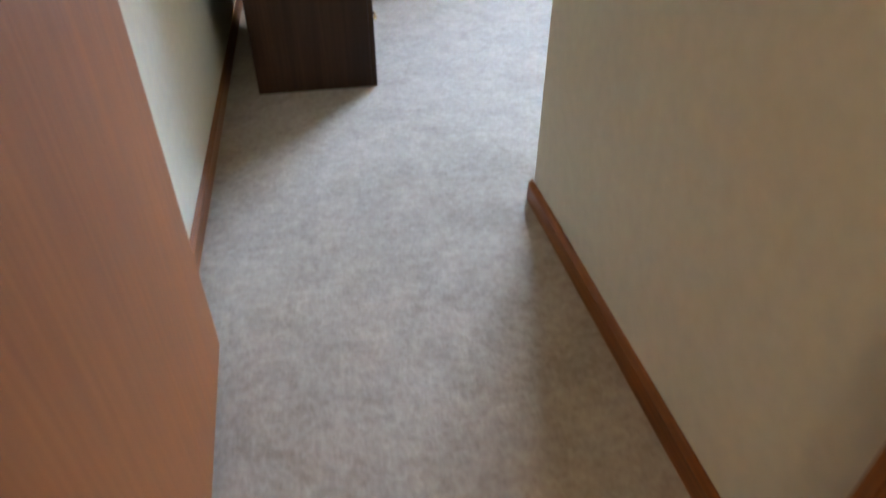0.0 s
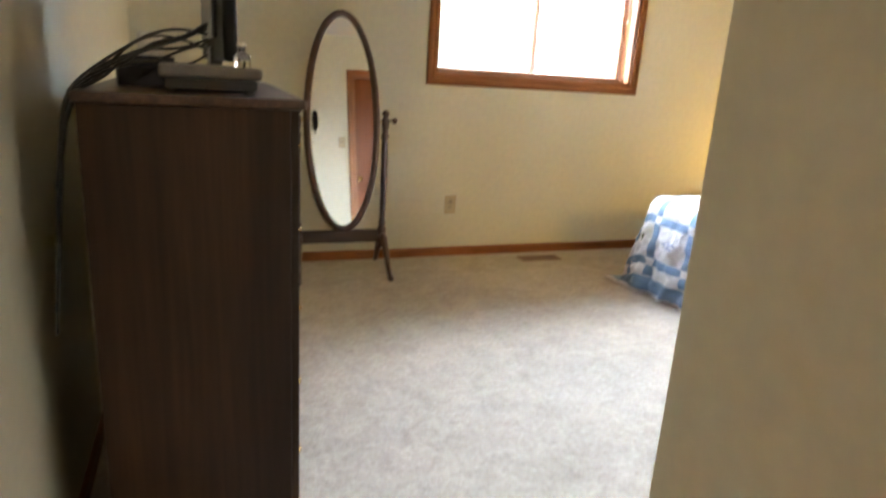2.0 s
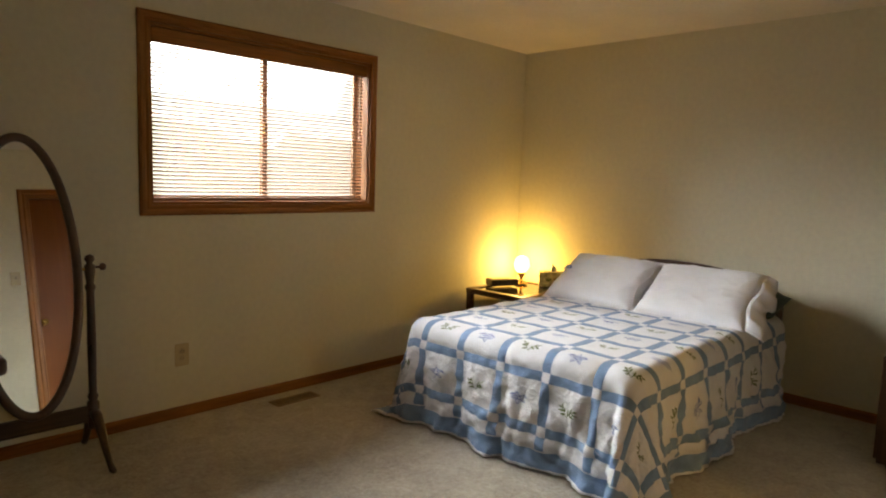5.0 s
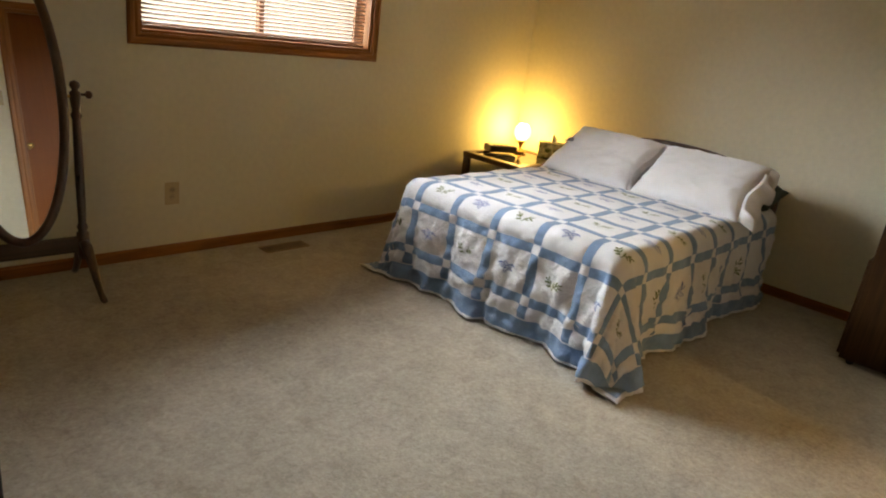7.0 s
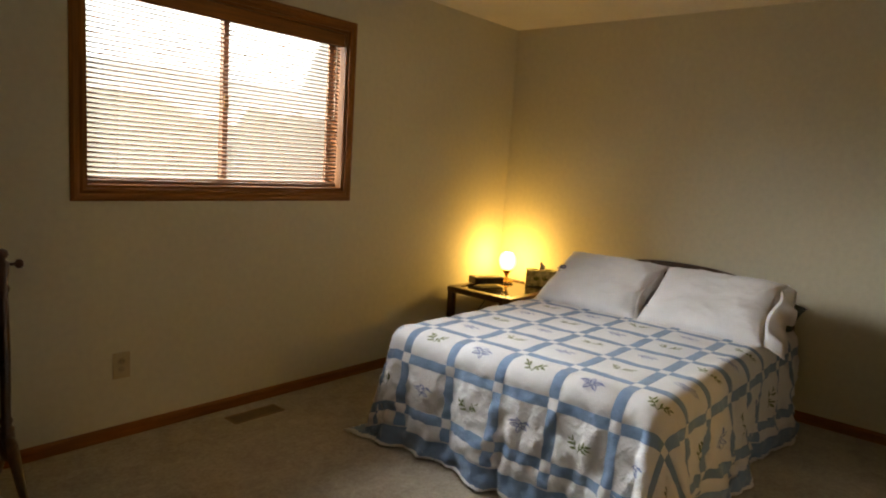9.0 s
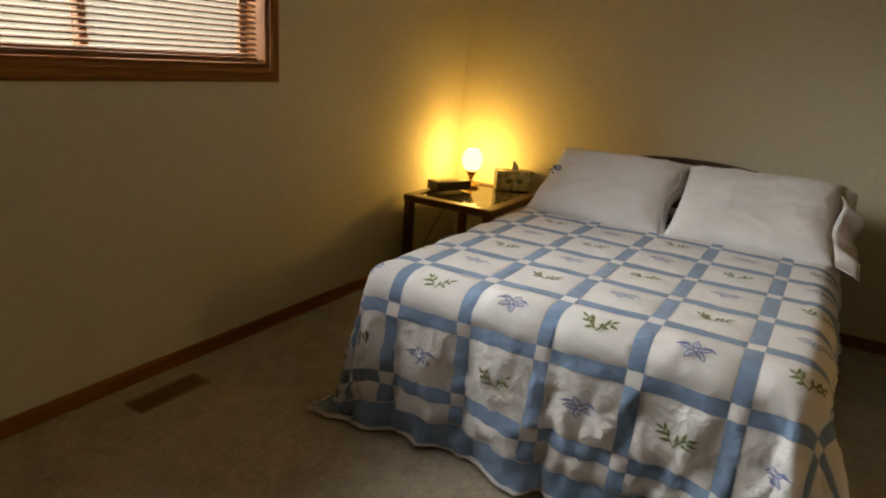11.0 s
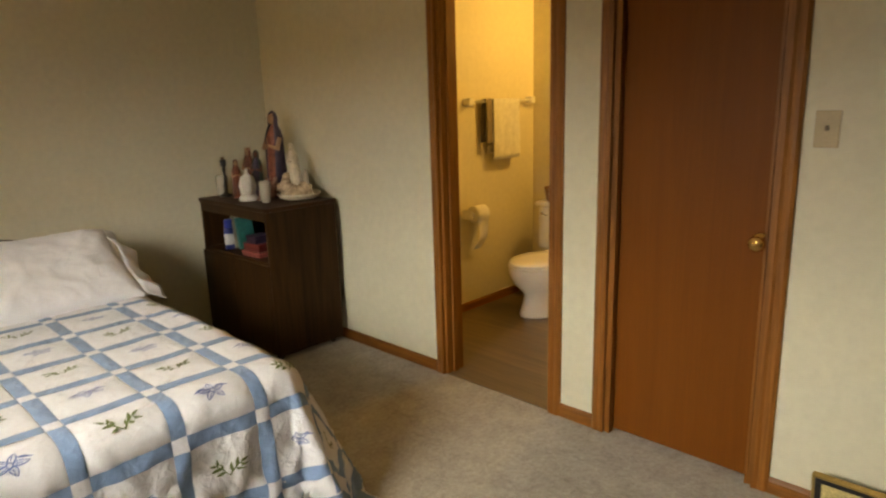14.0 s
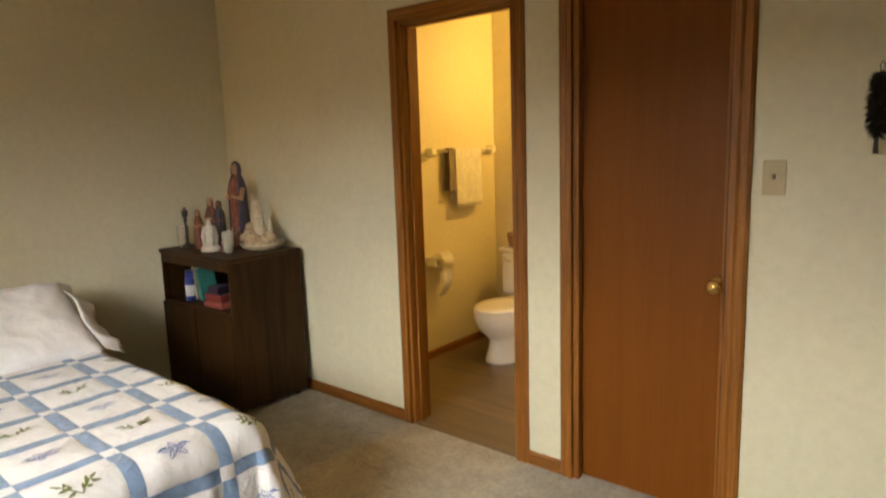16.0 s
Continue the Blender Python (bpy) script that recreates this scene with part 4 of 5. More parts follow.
tv = thing("television", "thin black flat-screen television seen edge on", "television", pose(0.228, 4.24, DH, 0, 0, 4.5))
part("stand_base", lathe([(0, 0), (0.13, 0), (0.135, 0.006), (0.12, 0.014), (0.03, 0.020), (0, 0.020)], 36, m=Matrix.Diagonal((0.75, 0.95, 1, 1))), BLACK, tv, smooth=True)
part("stand_neck", box(-0.022, 0.010, -0.05, 0.05, 0.015, 0.10, 0.006), BLACK, tv)
TVBLACK = mat("matt_black_case", (0.006, 0.006, 0.006), 0.6, 0.1, 20, spec=0.2)
part("casing", box(-0.014, 0.020, -0.29, 0.29, 0.065, 0.400, 0.010, segs=3), TVBLACK, tv)
part("screen", box(0.0195, 0.0225, -0.27, 0.27, 0.09, 0.38, 0.001), mat("screen_glass", (0.006, 0.006, 0.008), 0.12, 0.05), tv)
part("rear_housing", box(-0.026, -0.0135, -0.15, 0.15, 0.12, 0.30, 0.006, segs=3), BLACK, tv)

clutter = random.Random(2)
cable = thing("cables", "bundle of black cables trailing behind the television", "cables")
for k in range(7):
    a = clutter.uniform(-0.03, 0.03)
    w = [clutter.uniform(-0.016, 0.016) for _ in range(8)]
    lift = 0.045 if k in (2, 5) else 0.0
    pts = [(0.200, 4.02 + a, DH + 0.150 - 0.012 * k), (0.145 + w[0], 3.95 + w[1], DH + 0.130 - 0.013 * k + lift + w[2]), (0.085 + w[3], 3.87 + w[4], DH + 0.088 - 0.006 * k + lift + w[5]), (0.03 + w[6], 3.79 + w[7], DH + 0.045 + lift * 0.6 + abs(w[1])), (-0.015 + w[1], 3.75 + w[0], DH + 0.018 + abs(w[2])), (-0.070, 3.71 + a * 0.4, DH - 0.012), (-0.092 - 0.004 * k, 3.69 + a * 0.6, DH - 0.20 - 0.05 * k)]
    fine = []
    for p, q in zip(pts, pts[1:]):
        for s in range(4):
            fine.append(Vector(p).lerp(Vector(q), s / 4))
    fine.append(Vector(pts[-1]))
    for _ in range(3):
        fine = [fine[0]] + [(fine[i - 1] + 2 * fine[i] + fine[i + 1]) / 4 for i in range(1, len(fine) - 1)] + [fine[-1]]
    part("cable", tube(fine, 0.0032 if k else 0.006, 7), BLACK, cable, smooth=True)
adapter = thing("power_adapter", "white square power adapter on the dark box behind the television", "adapter", pose(0.075, 3.985, DH + 0.068, 0, 0, 25))
part("body", box(-0.025, 0.025, -0.02, 0.02, 0, 0.055, 0.006), mat("white_plastic", (0.7, 0.68, 0.62), 0.4), adapter)
trinket = thing("perfume_bottle", "small clear glass bottle on the cable box", "bottle", pose(0.270, 3.80, DH + 0.056))
part("bottle", lathe([(0, 0), (0.016, 0), (0.018, 0.004), (0.018, 0.026), (0.008, 0.034), (0.008, 0.040), (0, 0.040)], 16), PANE, trinket, smooth=True)
part("stopper", lathe([(0, 0.040), (0.010, 0.041), (0.011, 0.050), (0, 0.056)], 14), CHROME, trinket, smooth=True)
bag = thing("jewellery_box", "small dark navy box beside the cables on the chest", "box", pose(0.06, 3.97, DH, 0, 0, 8))
part("body", box(-0.06, 0.06, -0.05, 0.05, 0, 0.048, 0.005), mat("navy_box", (0.006, 0.008, 0.02), 0.5), bag)
part("lid", box(-0.062, 0.062, -0.052, 0.052, 0.0485, 0.068, 0.004), mat("navy_lid", (0.008, 0.010, 0.026), 0.45), bag)

# ---- cheval mirror ----
cheval = thing("cheval_mirror", "oval cheval mirror in a dark mahogany standing frame", "mirror", pose(0.932, 5.95, 0, 0, 0, -1.1))
MW, MH, MZ = 0.201, 0.603, 0.888
tilt = Matrix.Translation((0, 0, MZ)) @ pose(0, 0, 0, -8.2, 0, 0)
oval = [tilt @ Vector((MW * math.cos(a), 0, MH * math.sin(a))) for a in [2 * math.pi * k / 72 for k in range(72)]]
part("oval_frame", tube(oval, 0.023, 12, closed=True, flat=0.9), MIRWOOD, cheval, smooth=True)
bm = bmesh.new()
for y, flip in ((-0.004, 1), (0.010, -1)):
    rim = [bm.verts.new(tilt @ Vector((MW * math.cos(2 * math.pi * k / 72), y, MH * math.sin(2 * math.pi * k / 72)))) for k in range(72)]
    bm.faces.new(rim if flip > 0 else rim[::-1])
part("mirror_glass", bm, MIRROR, cheval, "silvered mirror glass")
for s in (-1, 1):
    x = s * 0.252
    part("post", lathe([(0, 0.16), (0.024, 0.16), (0.027, 0.20), (0.027, 0.29), (0.018, 0.30), (0.024, 0.32), (0.017, 0.34), (0.020, 0.60), (0.017, 0.84), (0.024, 0.86), (0.016, 0.88), (0.023, 0.93), (0.023, 0.965), (0.012, 0.975), (0.023, 0.995), (0.017, 1.012), (0, 1.02)], 18, m=pose(x, 0, 0) @ Matrix.Diagonal((1, 1, 0.955, 1))), MIRWOOD, cheval, smooth=True)
    part("pivot_knob", lathe([(0, 0), (0.006, 0), (0.006, 0.03), (0.017, 0.036), (0.018, 0.050), (0.010, 0.058), (0, 0.059)], 16, m=pose(x + s * 0.010, 0, 0.912, 0, s * 90, 0)), MIRWOOD, cheval, "dark turned tightening knob", True)
    part("pivot_pin", tube([(s * (MW + 0.012), 0, 0.903), (x, 0, 0.906)], 0.007, 8), BRASS, cheval)
    for f in (-1, 1):
        leg = [(x, 0.0, 0.235), (x + s * 0.003, f * 0.045, 0.215), (x + s * 0.006, f * 0.095, 0.155), (x + s * 0.009, f * 0.14, 0.085), (x + s * 0.012, f * 0.178, 0.034), (x + s * 0.014, f * 0.205, 0.014), (x + s * 0.015, f * 0.222, 0.012)]
        part("leg", tube(leg, [0.025, 0.024, 0.021, 0.017, 0.014, 0.016, 0.012], 10), MIRWOOD, cheval, smooth=True)
part("stretcher", box(-0.235, 0.235, -0.011, 0.011, 0.185, 0.262, 0.005), DARKWOOD_X, cheval)

# ---- corner cabinet ----
KX0, KX1, KY0, KY1, KH = 3.945, 4.69, 2.865, 3.330, 0.888
cab = thing("cabinet", "dark espresso wood cabinet with an open upper shelf and two doors", "cabinet")
part("side_panel", box(KX0, KX0 + 0.018, KY0, KY1, 0.035, KH - 0.024, 0.002), CABWOOD, cab)
part("side_panel", box(KX1 - 0.018, KX1, KY0, KY1, 0.035, KH - 0.024, 0.002), CABWOOD, cab)
part("top", box(KX0 - 0.006, KX1 + 0.006, KY0, KY1 + 0.008, KH - 0.024, KH, 0.004), wood("espresso_top", (0.050, 0.021, 0.007), (0.024, 0.010, 0.004), "x", 0.45, 0.9, spec=0.15), cab)
part("back_panel", box(KX0 + 0.018, KX1 - 0.018, KY0, KY0 + 0.008, 0.05, KH - 0.024), CABWOOD, cab)
part("fascia", box(KX0 + 0.018, KX1 - 0.018, KY1 - 0.018, KY1, KH - 0.075, KH - 0.024), CABWOOD, cab)
part("shelf", box(KX0 + 0.018, KX1 - 0.018, KY0 + 0.008, KY1 - 0.004, 0.565, 0.583), CABWOOD, cab)
part("bottom", box(KX0 + 0.018, KX1 - 0.018, KY0 + 0.008, KY1 - 0.022, 0.05, 0.068), CABWOOD, cab)
part("toe_rail", box(KX0 + 0.018, KX1 - 0.018, KY1 - 0.05, KY1 - 0.034, 0.035, 0.05), CABWOOD, cab)
mid = (KX0 + KX1) / 2
for lo, hi in ((KX0 + 0.003, mid - 0.002), (mid + 0.002, KX1 - 0.003)):
    part("door", box(lo, hi, KY1, KY1 + 0.016, 0.055, 0.570, 0.003), CABWOOD, cab)
for x in (KX0 + 0.05, KX1 - 0.05):
    for y in (KY0 + 0.05, KY1 - 0.05):
        part("caster", lathe([(0, -0.012), (0.018, -0.012), (0.020, -0.006), (0.020, 0.006), (0.018, 0.012), (0, 0.012)], 16, m=pose(x, y, 0.020, 0, 90, 0)), BLACK, cab)

KS = 0.583


def can(name, label, x, y, r, h, body, cap):
    th = thing(name, label, "can", pose(x, y, KS))
    part("body", lathe([(0, 0), (r, 0), (r, h * 0.68), (r * 0.92, h * 0.72), (0, h * 0.72)], 20), body, th, smooth=True)
    part("cap", lathe([(r * 0.6, h * 0.70), (r * 0.85, h * 0.72), (r * 0.85, h * 0.97), (r * 0.75, h), (0, h)], 20), cap, th, smooth=True)
    part("paper_label", lathe([(r * 1.01, h * 0.16), (r * 1.015, h * 0.17), (r * 1.015, h * 0.52), (r * 1.01, h * 0.53)], 20), mat("white_label", (0.6, 0.6, 0.6), 0.5), th)
    return th


can("spray_can", "dark blue spray can with a white label on the shelf", 4.50, 3.262, 0.029, 0.180, mat("blue_can", (0.015, 0.03, 0.20), 0.3), mat("blue_cap", (0.02, 0.04, 0.28), 0.35))
for x, w, h, tint, label in ((4.415, 0.026, 0.190, (0.02, 0.15, 0.135), "teal hardback book leaning on the shelf"), (4.462, 0.016, 0.225, (0.30, 0.27, 0.20), "slim grey paperback book leaning on the shelf")):
    bk = thing("book", label, "book", pose(x, 3.19, KS + 0.004, 0, 9, 0), group="books in the cabinet")
    part("cover", box(-w / 2, w / 2, -0.05, 0.055, 0, h, 0.002), mat("book_cover", tint, 0.5, 0.15), bk)
    part("pages", box(-w / 2 + 0.003, w / 2 - 0.003, -0.049, 0.051, 0.003, h + 0.0015), mat("paper", (0.6, 0.56, 0.46), 0.9), bk)
for x, y, z, w, h, tint, label in ((4.20, 3.25, KS, 0.17, 0.030, (0.22, 0.055, 0.045), "flat pink box lying on the shelf"), (4.205, 3.24, KS + 0.030, 0.15, 0.045, (0.12, 0.014, 0.012), "red and white box lying on the shelf"), (4.20, 3.24, KS + 0.075, 0.09, 0.045, (0.02, 0.012, 0.03), "small purple box lying on the shelf")):
    bx = thing("small_box", label, "box", pose(x, y, z, 0, 0, 12 * noise.noise((x * 9, y, z))), group="boxes in the cabinet")
    part("carton", box(-w / 2, w / 2, -0.05, 0.05, 0, h * 0.72, 0.002), mat("box_card", tint, 0.5, 0.12), bx)
    part("lid", box(-w / 2 - 0.002, w / 2 + 0.002, -0.052, 0.052, h * 0.6, h, 0.002), mat("box_lid", tuple(min(1, c * 1.3 + 0.008) for c in tint), 0.5, 0.12), bx)


def figure(label, x, y, profile, material, squash=1.0, rz=0.0, tilt=0.0, bumps=0.004, arms=None, category="statue"):
    """A plain standing shape turned from a profile, with carved folds."""
    bm = lathe(profile, 28)
    for v in bm.verts:
        a = math.atan2(v.co.y, v.co.x)
        r = math.hypot(v.co.x, v.co.y)
        k = 1 + 0.10 * math.sin(a * 7 + v.co.z * 20) * min(1, r / 0.02) * (1 - v.co.z / (profile[-1][1] + 0.01)) + bumps * 10 * noise.noise((v.co.x * 30, v.co.y * 30, v.co.z * 22))
        v.co.x, v.co.y = v.co.x * k, v.co.y * k * squash
        v.co.y += tilt * v.co.z * v.co.z
    for p0, p1, r in (arms or ()):
        tube([p0, tuple((a + b) / 2 + 0.006 for a, b in zip(p0, p1)), p1], [r, r * 0.9, r * 0.6], 8, bm)
    ob = part("statue", bm, material, None, "", True)
    ob.matrix_world = pose(x, y, KH, 0, 0, rz)
    return tagged(ob, label, category, group="devotional figures on the cabinet")


CREAM = mat("cream_plaster", (0.62, 0.55, 0.42), 0.6, 0.12, 30)
WHITEP = mat("white_plaster", (0.72, 0.70, 0.65), 0.55, 0.08, 30)
DARKFIG = mat("painted_dark_robe", (0.018, 0.026, 0.085), 0.5, 0.2, 25, second=(0.05, 0.03, 0.05))
REDFIG = mat("painted_red_robe", (0.15, 0.028, 0.018), 0.5, 0.25, 25, second=(0.20, 0.06, 0.03))
BROWNFIG = mat("painted_brown", (0.13, 0.045, 0.025), 0.5, 0.25, 30)
def robed(h, mats=(0, 1, 2), bm=None, m=None, crown=False):
    """A draped standing shape h tall, facing +y: robe, mantle with hood, head and folded arms, in three paints."""
    bm = bm or bmesh.new()
    old = set(bm.verts)

    def paint(before, index):
        for f in bm.faces:
            if f not in before:
                f.material_index = index

    done = set(bm.faces)
    lathe([(0, 0), (0.115 * h, 0), (0.118 * h, 0.05 * h), (0.09 * h, 0.07 * h), (0.098 * h, 0.2 * h), (0.092 * h, 0.42 * h), (0.078 * h, 0.6 * h), (0.085 * h, 0.70 * h), (0.05 * h, 0.79 * h), (0.028 * h, 0.83 * h), (0, 0.84 * h)], 32, bm)
    for v in bm.verts:
        if v not in old and 0.06 * h < v.co.z < 0.75 * h:
            a = math.atan2(v.co.y, v.co.x)
            k = 1 + 0.10 * math.sin(a * 9 + v.co.z / h * 5)
            v.co.x, v.co.y = v.co.x * k, v.co.y * k
    paint(done, mats[1])
    done = set(bm.faces)
    levels = [(0.09, 0.125), (0.2, 0.124), (0.4, 0.118), (0.55, 0.112), (0.68, 0.112), (0.77, 0.088), (0.83, 0.060), (0.90, 0.066), (0.96, 0.052), (0.995, 0.012)]
    grid = []
    for z, r in levels:
        open_by = radians(30 + 22 * z)
        row = []
        for i in range(25):
            a = math.pi / 2 + open_by + (2 * math.pi - 2 * open_by) * i / 24
            k = h * r * (1 + 0.07 * math.sin(i * 1.7 + z * 9) * (1 - z))
            row.append([bm.verts.new((q * k * math.cos(a), q * k * math.sin(a) * 0.9, z * h)) for q in (1, 0.9)])
        grid.append(row)
    for p, q in zip(grid, grid[1:]):
        for i in range(24):
            bm.faces.new((p[i][0], p[i + 1][0], q[i + 1][0], q[i][0]))
            bm.faces.new((p[i][1], q[i][1], q[i + 1][1], p[i + 1][1]))
        for i in (0, 24):
            bm.faces.new((p[i][0], q[i][0], q[i][1], p[i][1]))
    for row in (grid[0], grid[-1]):
        for i in range(24):
            bm.faces.new((row[i][0], row[i][1], row[i + 1][1], row[i + 1][0]))
    paint(done, mats[0])
    done = set(bm.faces)
    lathe([(0, 0.83 * h), (0.030 * h, 0.845 * h), (0.045 * h, 0.88 * h), (0.046 * h, 0.915 * h), (0.034 * h, 0.95 * h), (0, 0.965 * h)], 16, bm, Matrix.Translation((0, 0.012 * h, 0)))
    for s in (-1, 1):
        tube([(s * 0.088 * h, 0.01 * h, 0.68 * h), (s * 0.105 * h, 0.06 * h, 0.56 * h), (s * 0.02 * h, 0.12 * h, 0.60 * h)], [0.036 * h, 0.034 * h, 0.016 * h], 8, bm)
    if crown:
        for k in range(7):
            a = k * 2 * math.pi / 7
            tube([(0.05 * h * math.cos(a), 0.05 * h * math.sin(a), 0.95 * h), (0.062 * h * math.cos(a), 0.062 * h * math.sin(a), 1.02 * h)], [0.014 * h, 0.004 * h], 5, bm)
    paint(done, mats[2])
    if m is not None:
        bmesh.ops.transform(bm, matrix=m, verts=[v for v in bm.verts if v not in old])
    return bm


def statue(label, x, y, bm, paints, rz=40):
    ob = part("statue", bm, paints, None, "", True)
    ob.matrix_world = pose(x, y, KH, 0, 0, rz)
    return tagged(ob, label, "statue", group="devotional figures on the cabinet")


GREENFIG = mat("painted_dark_green", (0.03, 0.05, 0.03), 0.5, 0.25, 30)
SKINTONE = mat("painted_flesh", (0.42, 0.25, 0.15), 0.5, 0.1, 40)
statue("tall robed plaster figure in dark blue and red paint", 4.35, 2.985, robed(0.512), [DARKFIG, REDFIG, SKINTONE], 12)
statue("small dark red painted figure wearing a crown", 4.475, 3.10, robed(0.295, crown=True), [REDFIG, BROWNFIG, SKINTONE], 30)
statue("small brown painted figure with flesh-coloured hands", 4.470, 3.190, robed(0.235), [BROWNFIG, REDFIG, SKINTONE], 70)
statue("small dark green painted figure", 4.390, 3.095, robed(0.285), [GREENFIG, DARKFIG, BROWNFIG], 40)
angel = robed(0.170, bm=lathe([(0, 0), (0.052, 0), (0.055, 0.012), (0.046, 0.03), (0, 0.032)], 24), m=pose(0, 0.004, 0.022, -9, 0, 0))
for s in (-1, 1):
    tube([(s * 0.008, -0.014, 0.140), (s * 0.020, -0.024, 0.130), (s * 0.029, -0.026, 0.085), (s * 0.030, -0.022, 0.030)], [0.014, 0.022, 0.023, 0.012], 10, angel, flat=0.8)
statue("white plaster angel figure with folded wings", 4.325, 3.206, angel, [WHITEP, WHITEP, WHITEP], 60)
ROCK = mat("tan_plaster_rock", (0.36, 0.25, 0.15), 0.7, 0.2, 40, second=(0.50, 0.38, 0.25))
group_bm = lathe([(0, 0.016), (0.080, 0.016), (0.092, 0.03), (0.084, 0.05), (0.066, 0.066), (0, 0.072)], 36)
for x, y, z, r in ((0.055, 0.02, 0.085, 0.040), (0.078, -0.01, 0.065, 0.032), (0.035, 0.045, 0.070, 0.035), (-0.055, 0.03, 0.070, 0.034), (-0.035, 0.05, 0.060, 0.026), (0.050, -0.02, 0.125, 0.028), (0.0, 0.055, 0.055, 0.030)):
    bmesh.ops.create_icosphere(group_bm, subdivisions=3, radius=r, matrix=Matrix.Translation((x, y, z)))
for v in group_bm.verts:
    k = 1 + 0.22 * noise.noise((v.co.x * 34, v.co.y * 34, v.co.z * 34)) + 0.08 * noise.noise((v.co.x * 80, v.co.y * 80, v.co.z * 80))
    v.co.x, v.co.y = v.co.x * k, v.co.y * k * 0.85
for f in group_bm.faces:
    f.material_index = 2
robed(0.265, mats=(0, 0, 1), bm=group_bm, m=pose(-0.008, -0.006, 0.062, -2, 5, 0))
robed(0.120, mats=(0, 0, 1), bm=group_bm, m=pose(-0.066, 0.018, 0.062, -12, -10, -30))
statue("cream figure group carved in plaster on a tan rock", 4.150, 2.990, group_bm, [CREAM, CREAM, ROCK], 45)
figure("low dark carved ornament", 4.235, 3.155, [(0, 0), (0.045, 0), (0.047, 0.01), (0.035, 0.025), (0.04, 0.05), (0.022, 0.075), (0, 0.085)], BROWNFIG, 0.7, 0, bumps=0.03, category="ornament")

plate = thing("plate", "round cream plate under the seated figure", "plate", pose(4.125, 2.99, KH))
part("dish", lathe([(0, 0.0), (0.085, 0.0), (0.112, 0.010), (0.126, 0.030), (0.130, 0.036), (0.124, 0.037), (0.104, 0.016), (0.08, 0.012), (0, 0.012)], 40), CREAM, plate, smooth=True)


FROST = mat("frosted_glass", (0.70, 0.66, 0.58), 0.15, 0.05, 20)
FROST.node_tree.nodes["Principled BSDF"].inputs["Alpha"].default_value = 0.38


def votive(x, y, r, h, label):
    th = thing("candle_glass", label, "candle", pose(x, y, KH), group="candle glasses on the cabinet")
    part("glass", lathe([(0, 0), (r * 0.85, 0), (r, h), (r * 0.93, h), (r * 0.80, 0.006), (0, 0.006)], 24), FROST, th, smooth=True)
    part("wax", lathe([(0, 0.0075), (r * 0.77, 0.0075), (r * 0.82, h * 0.5), (0, h * 0.5)], 24), mat("candle_wax", (0.75, 0.68, 0.55), 0.5, 0.03), th, smooth=True)
    part("wick", tube([(0, 0, h * 0.49), (0.001, 0, h * 0.62)], 0.0011, 5), BLACK, th)


votive(4.640, 3.20, 0.036, 0.125, "clear votive glass with a pale candle")
votive(4.170, 3.185, 0.036, 0.120, "clear tumbler with a white candle")
stick = thing("candlestick", "slim black turned candlestick", "candlestick", pose(4.592, 3.205, KH) @ Matrix.Diagonal((1.15, 1.15, 1.18, 1)))
part("stick", lathe([(0, 0), (0.032, 0), (0.034, 0.008), (0.014, 0.018), (0.007, 0.03), (0.010, 0.06), (0.006, 0.07), (0.006, 0.13), (0.011, 0.14), (0.006, 0.15), (0.015, 0.162), (0.016, 0.19), (0.010, 0.192), (0, 0.18)], 20), BLACK, stick, smooth=True)
part("candle_stub", lathe([(0, 0.18), (0.008, 0.18), (0.008, 0.205), (0, 0.207)], 12), mat("brown_wax", (0.12, 0.05, 0.03), 0.5), stick)
flowers = thing("dried_flowers", "little bunch of dried flowers beside the figures", "flowers", pose(4.265, 3.075, KH))
bm = bmesh.new()
rr = random.Random(9)
for k in range(26):
    a, l = rr.uniform(0, 6.28), rr.uniform(0.06, 0.12)
    tip = Vector((0.045 * math.cos(a) * rr.random(), 0.045 * math.sin(a) * rr.random(), l))
    tube([(0, 0, 0.0), tip * 0.5, tip], 0.001, 4, bm)
    lathe([(0, -0.006), (0.008, 0), (0.005, 0.007), (0, 0.009)], 6, bm, Matrix.Translation(tip) @ pose(0, 0, 0, rr.uniform(-40, 40), rr.uniform(-40, 40), 0))
part("blooms", bm, mat("dried_petals", (0.33, 0.20, 0.15), 0.8, 0.3, 60), flowers)

# ---- wall fittings ----
sw = thing("light_switch", "ivory toggle light switch plate on the wall", "light switch", pose(1.437, SY, 1.310))
part("plate", box(-0.036, 0.036, 0.0, 0.006, -0.058, 0.058, 0.003), IVORY, sw)
part("toggle", box(-0.005, 0.005, 0.004, 0.016, -0.004, 0.012, 0.002), mat("dark_toggle", (0.16, 0.12, 0.07), 0.4), sw)
for z in (-0.030, 0.030):
    part("screw", lathe([(0, 0), (0.0032, 0), (0.0025, 0.0015), (0, 0.0018)], 10, m=pose(0, 0.006, z, -90, 0, 0)), IVORY, sw)

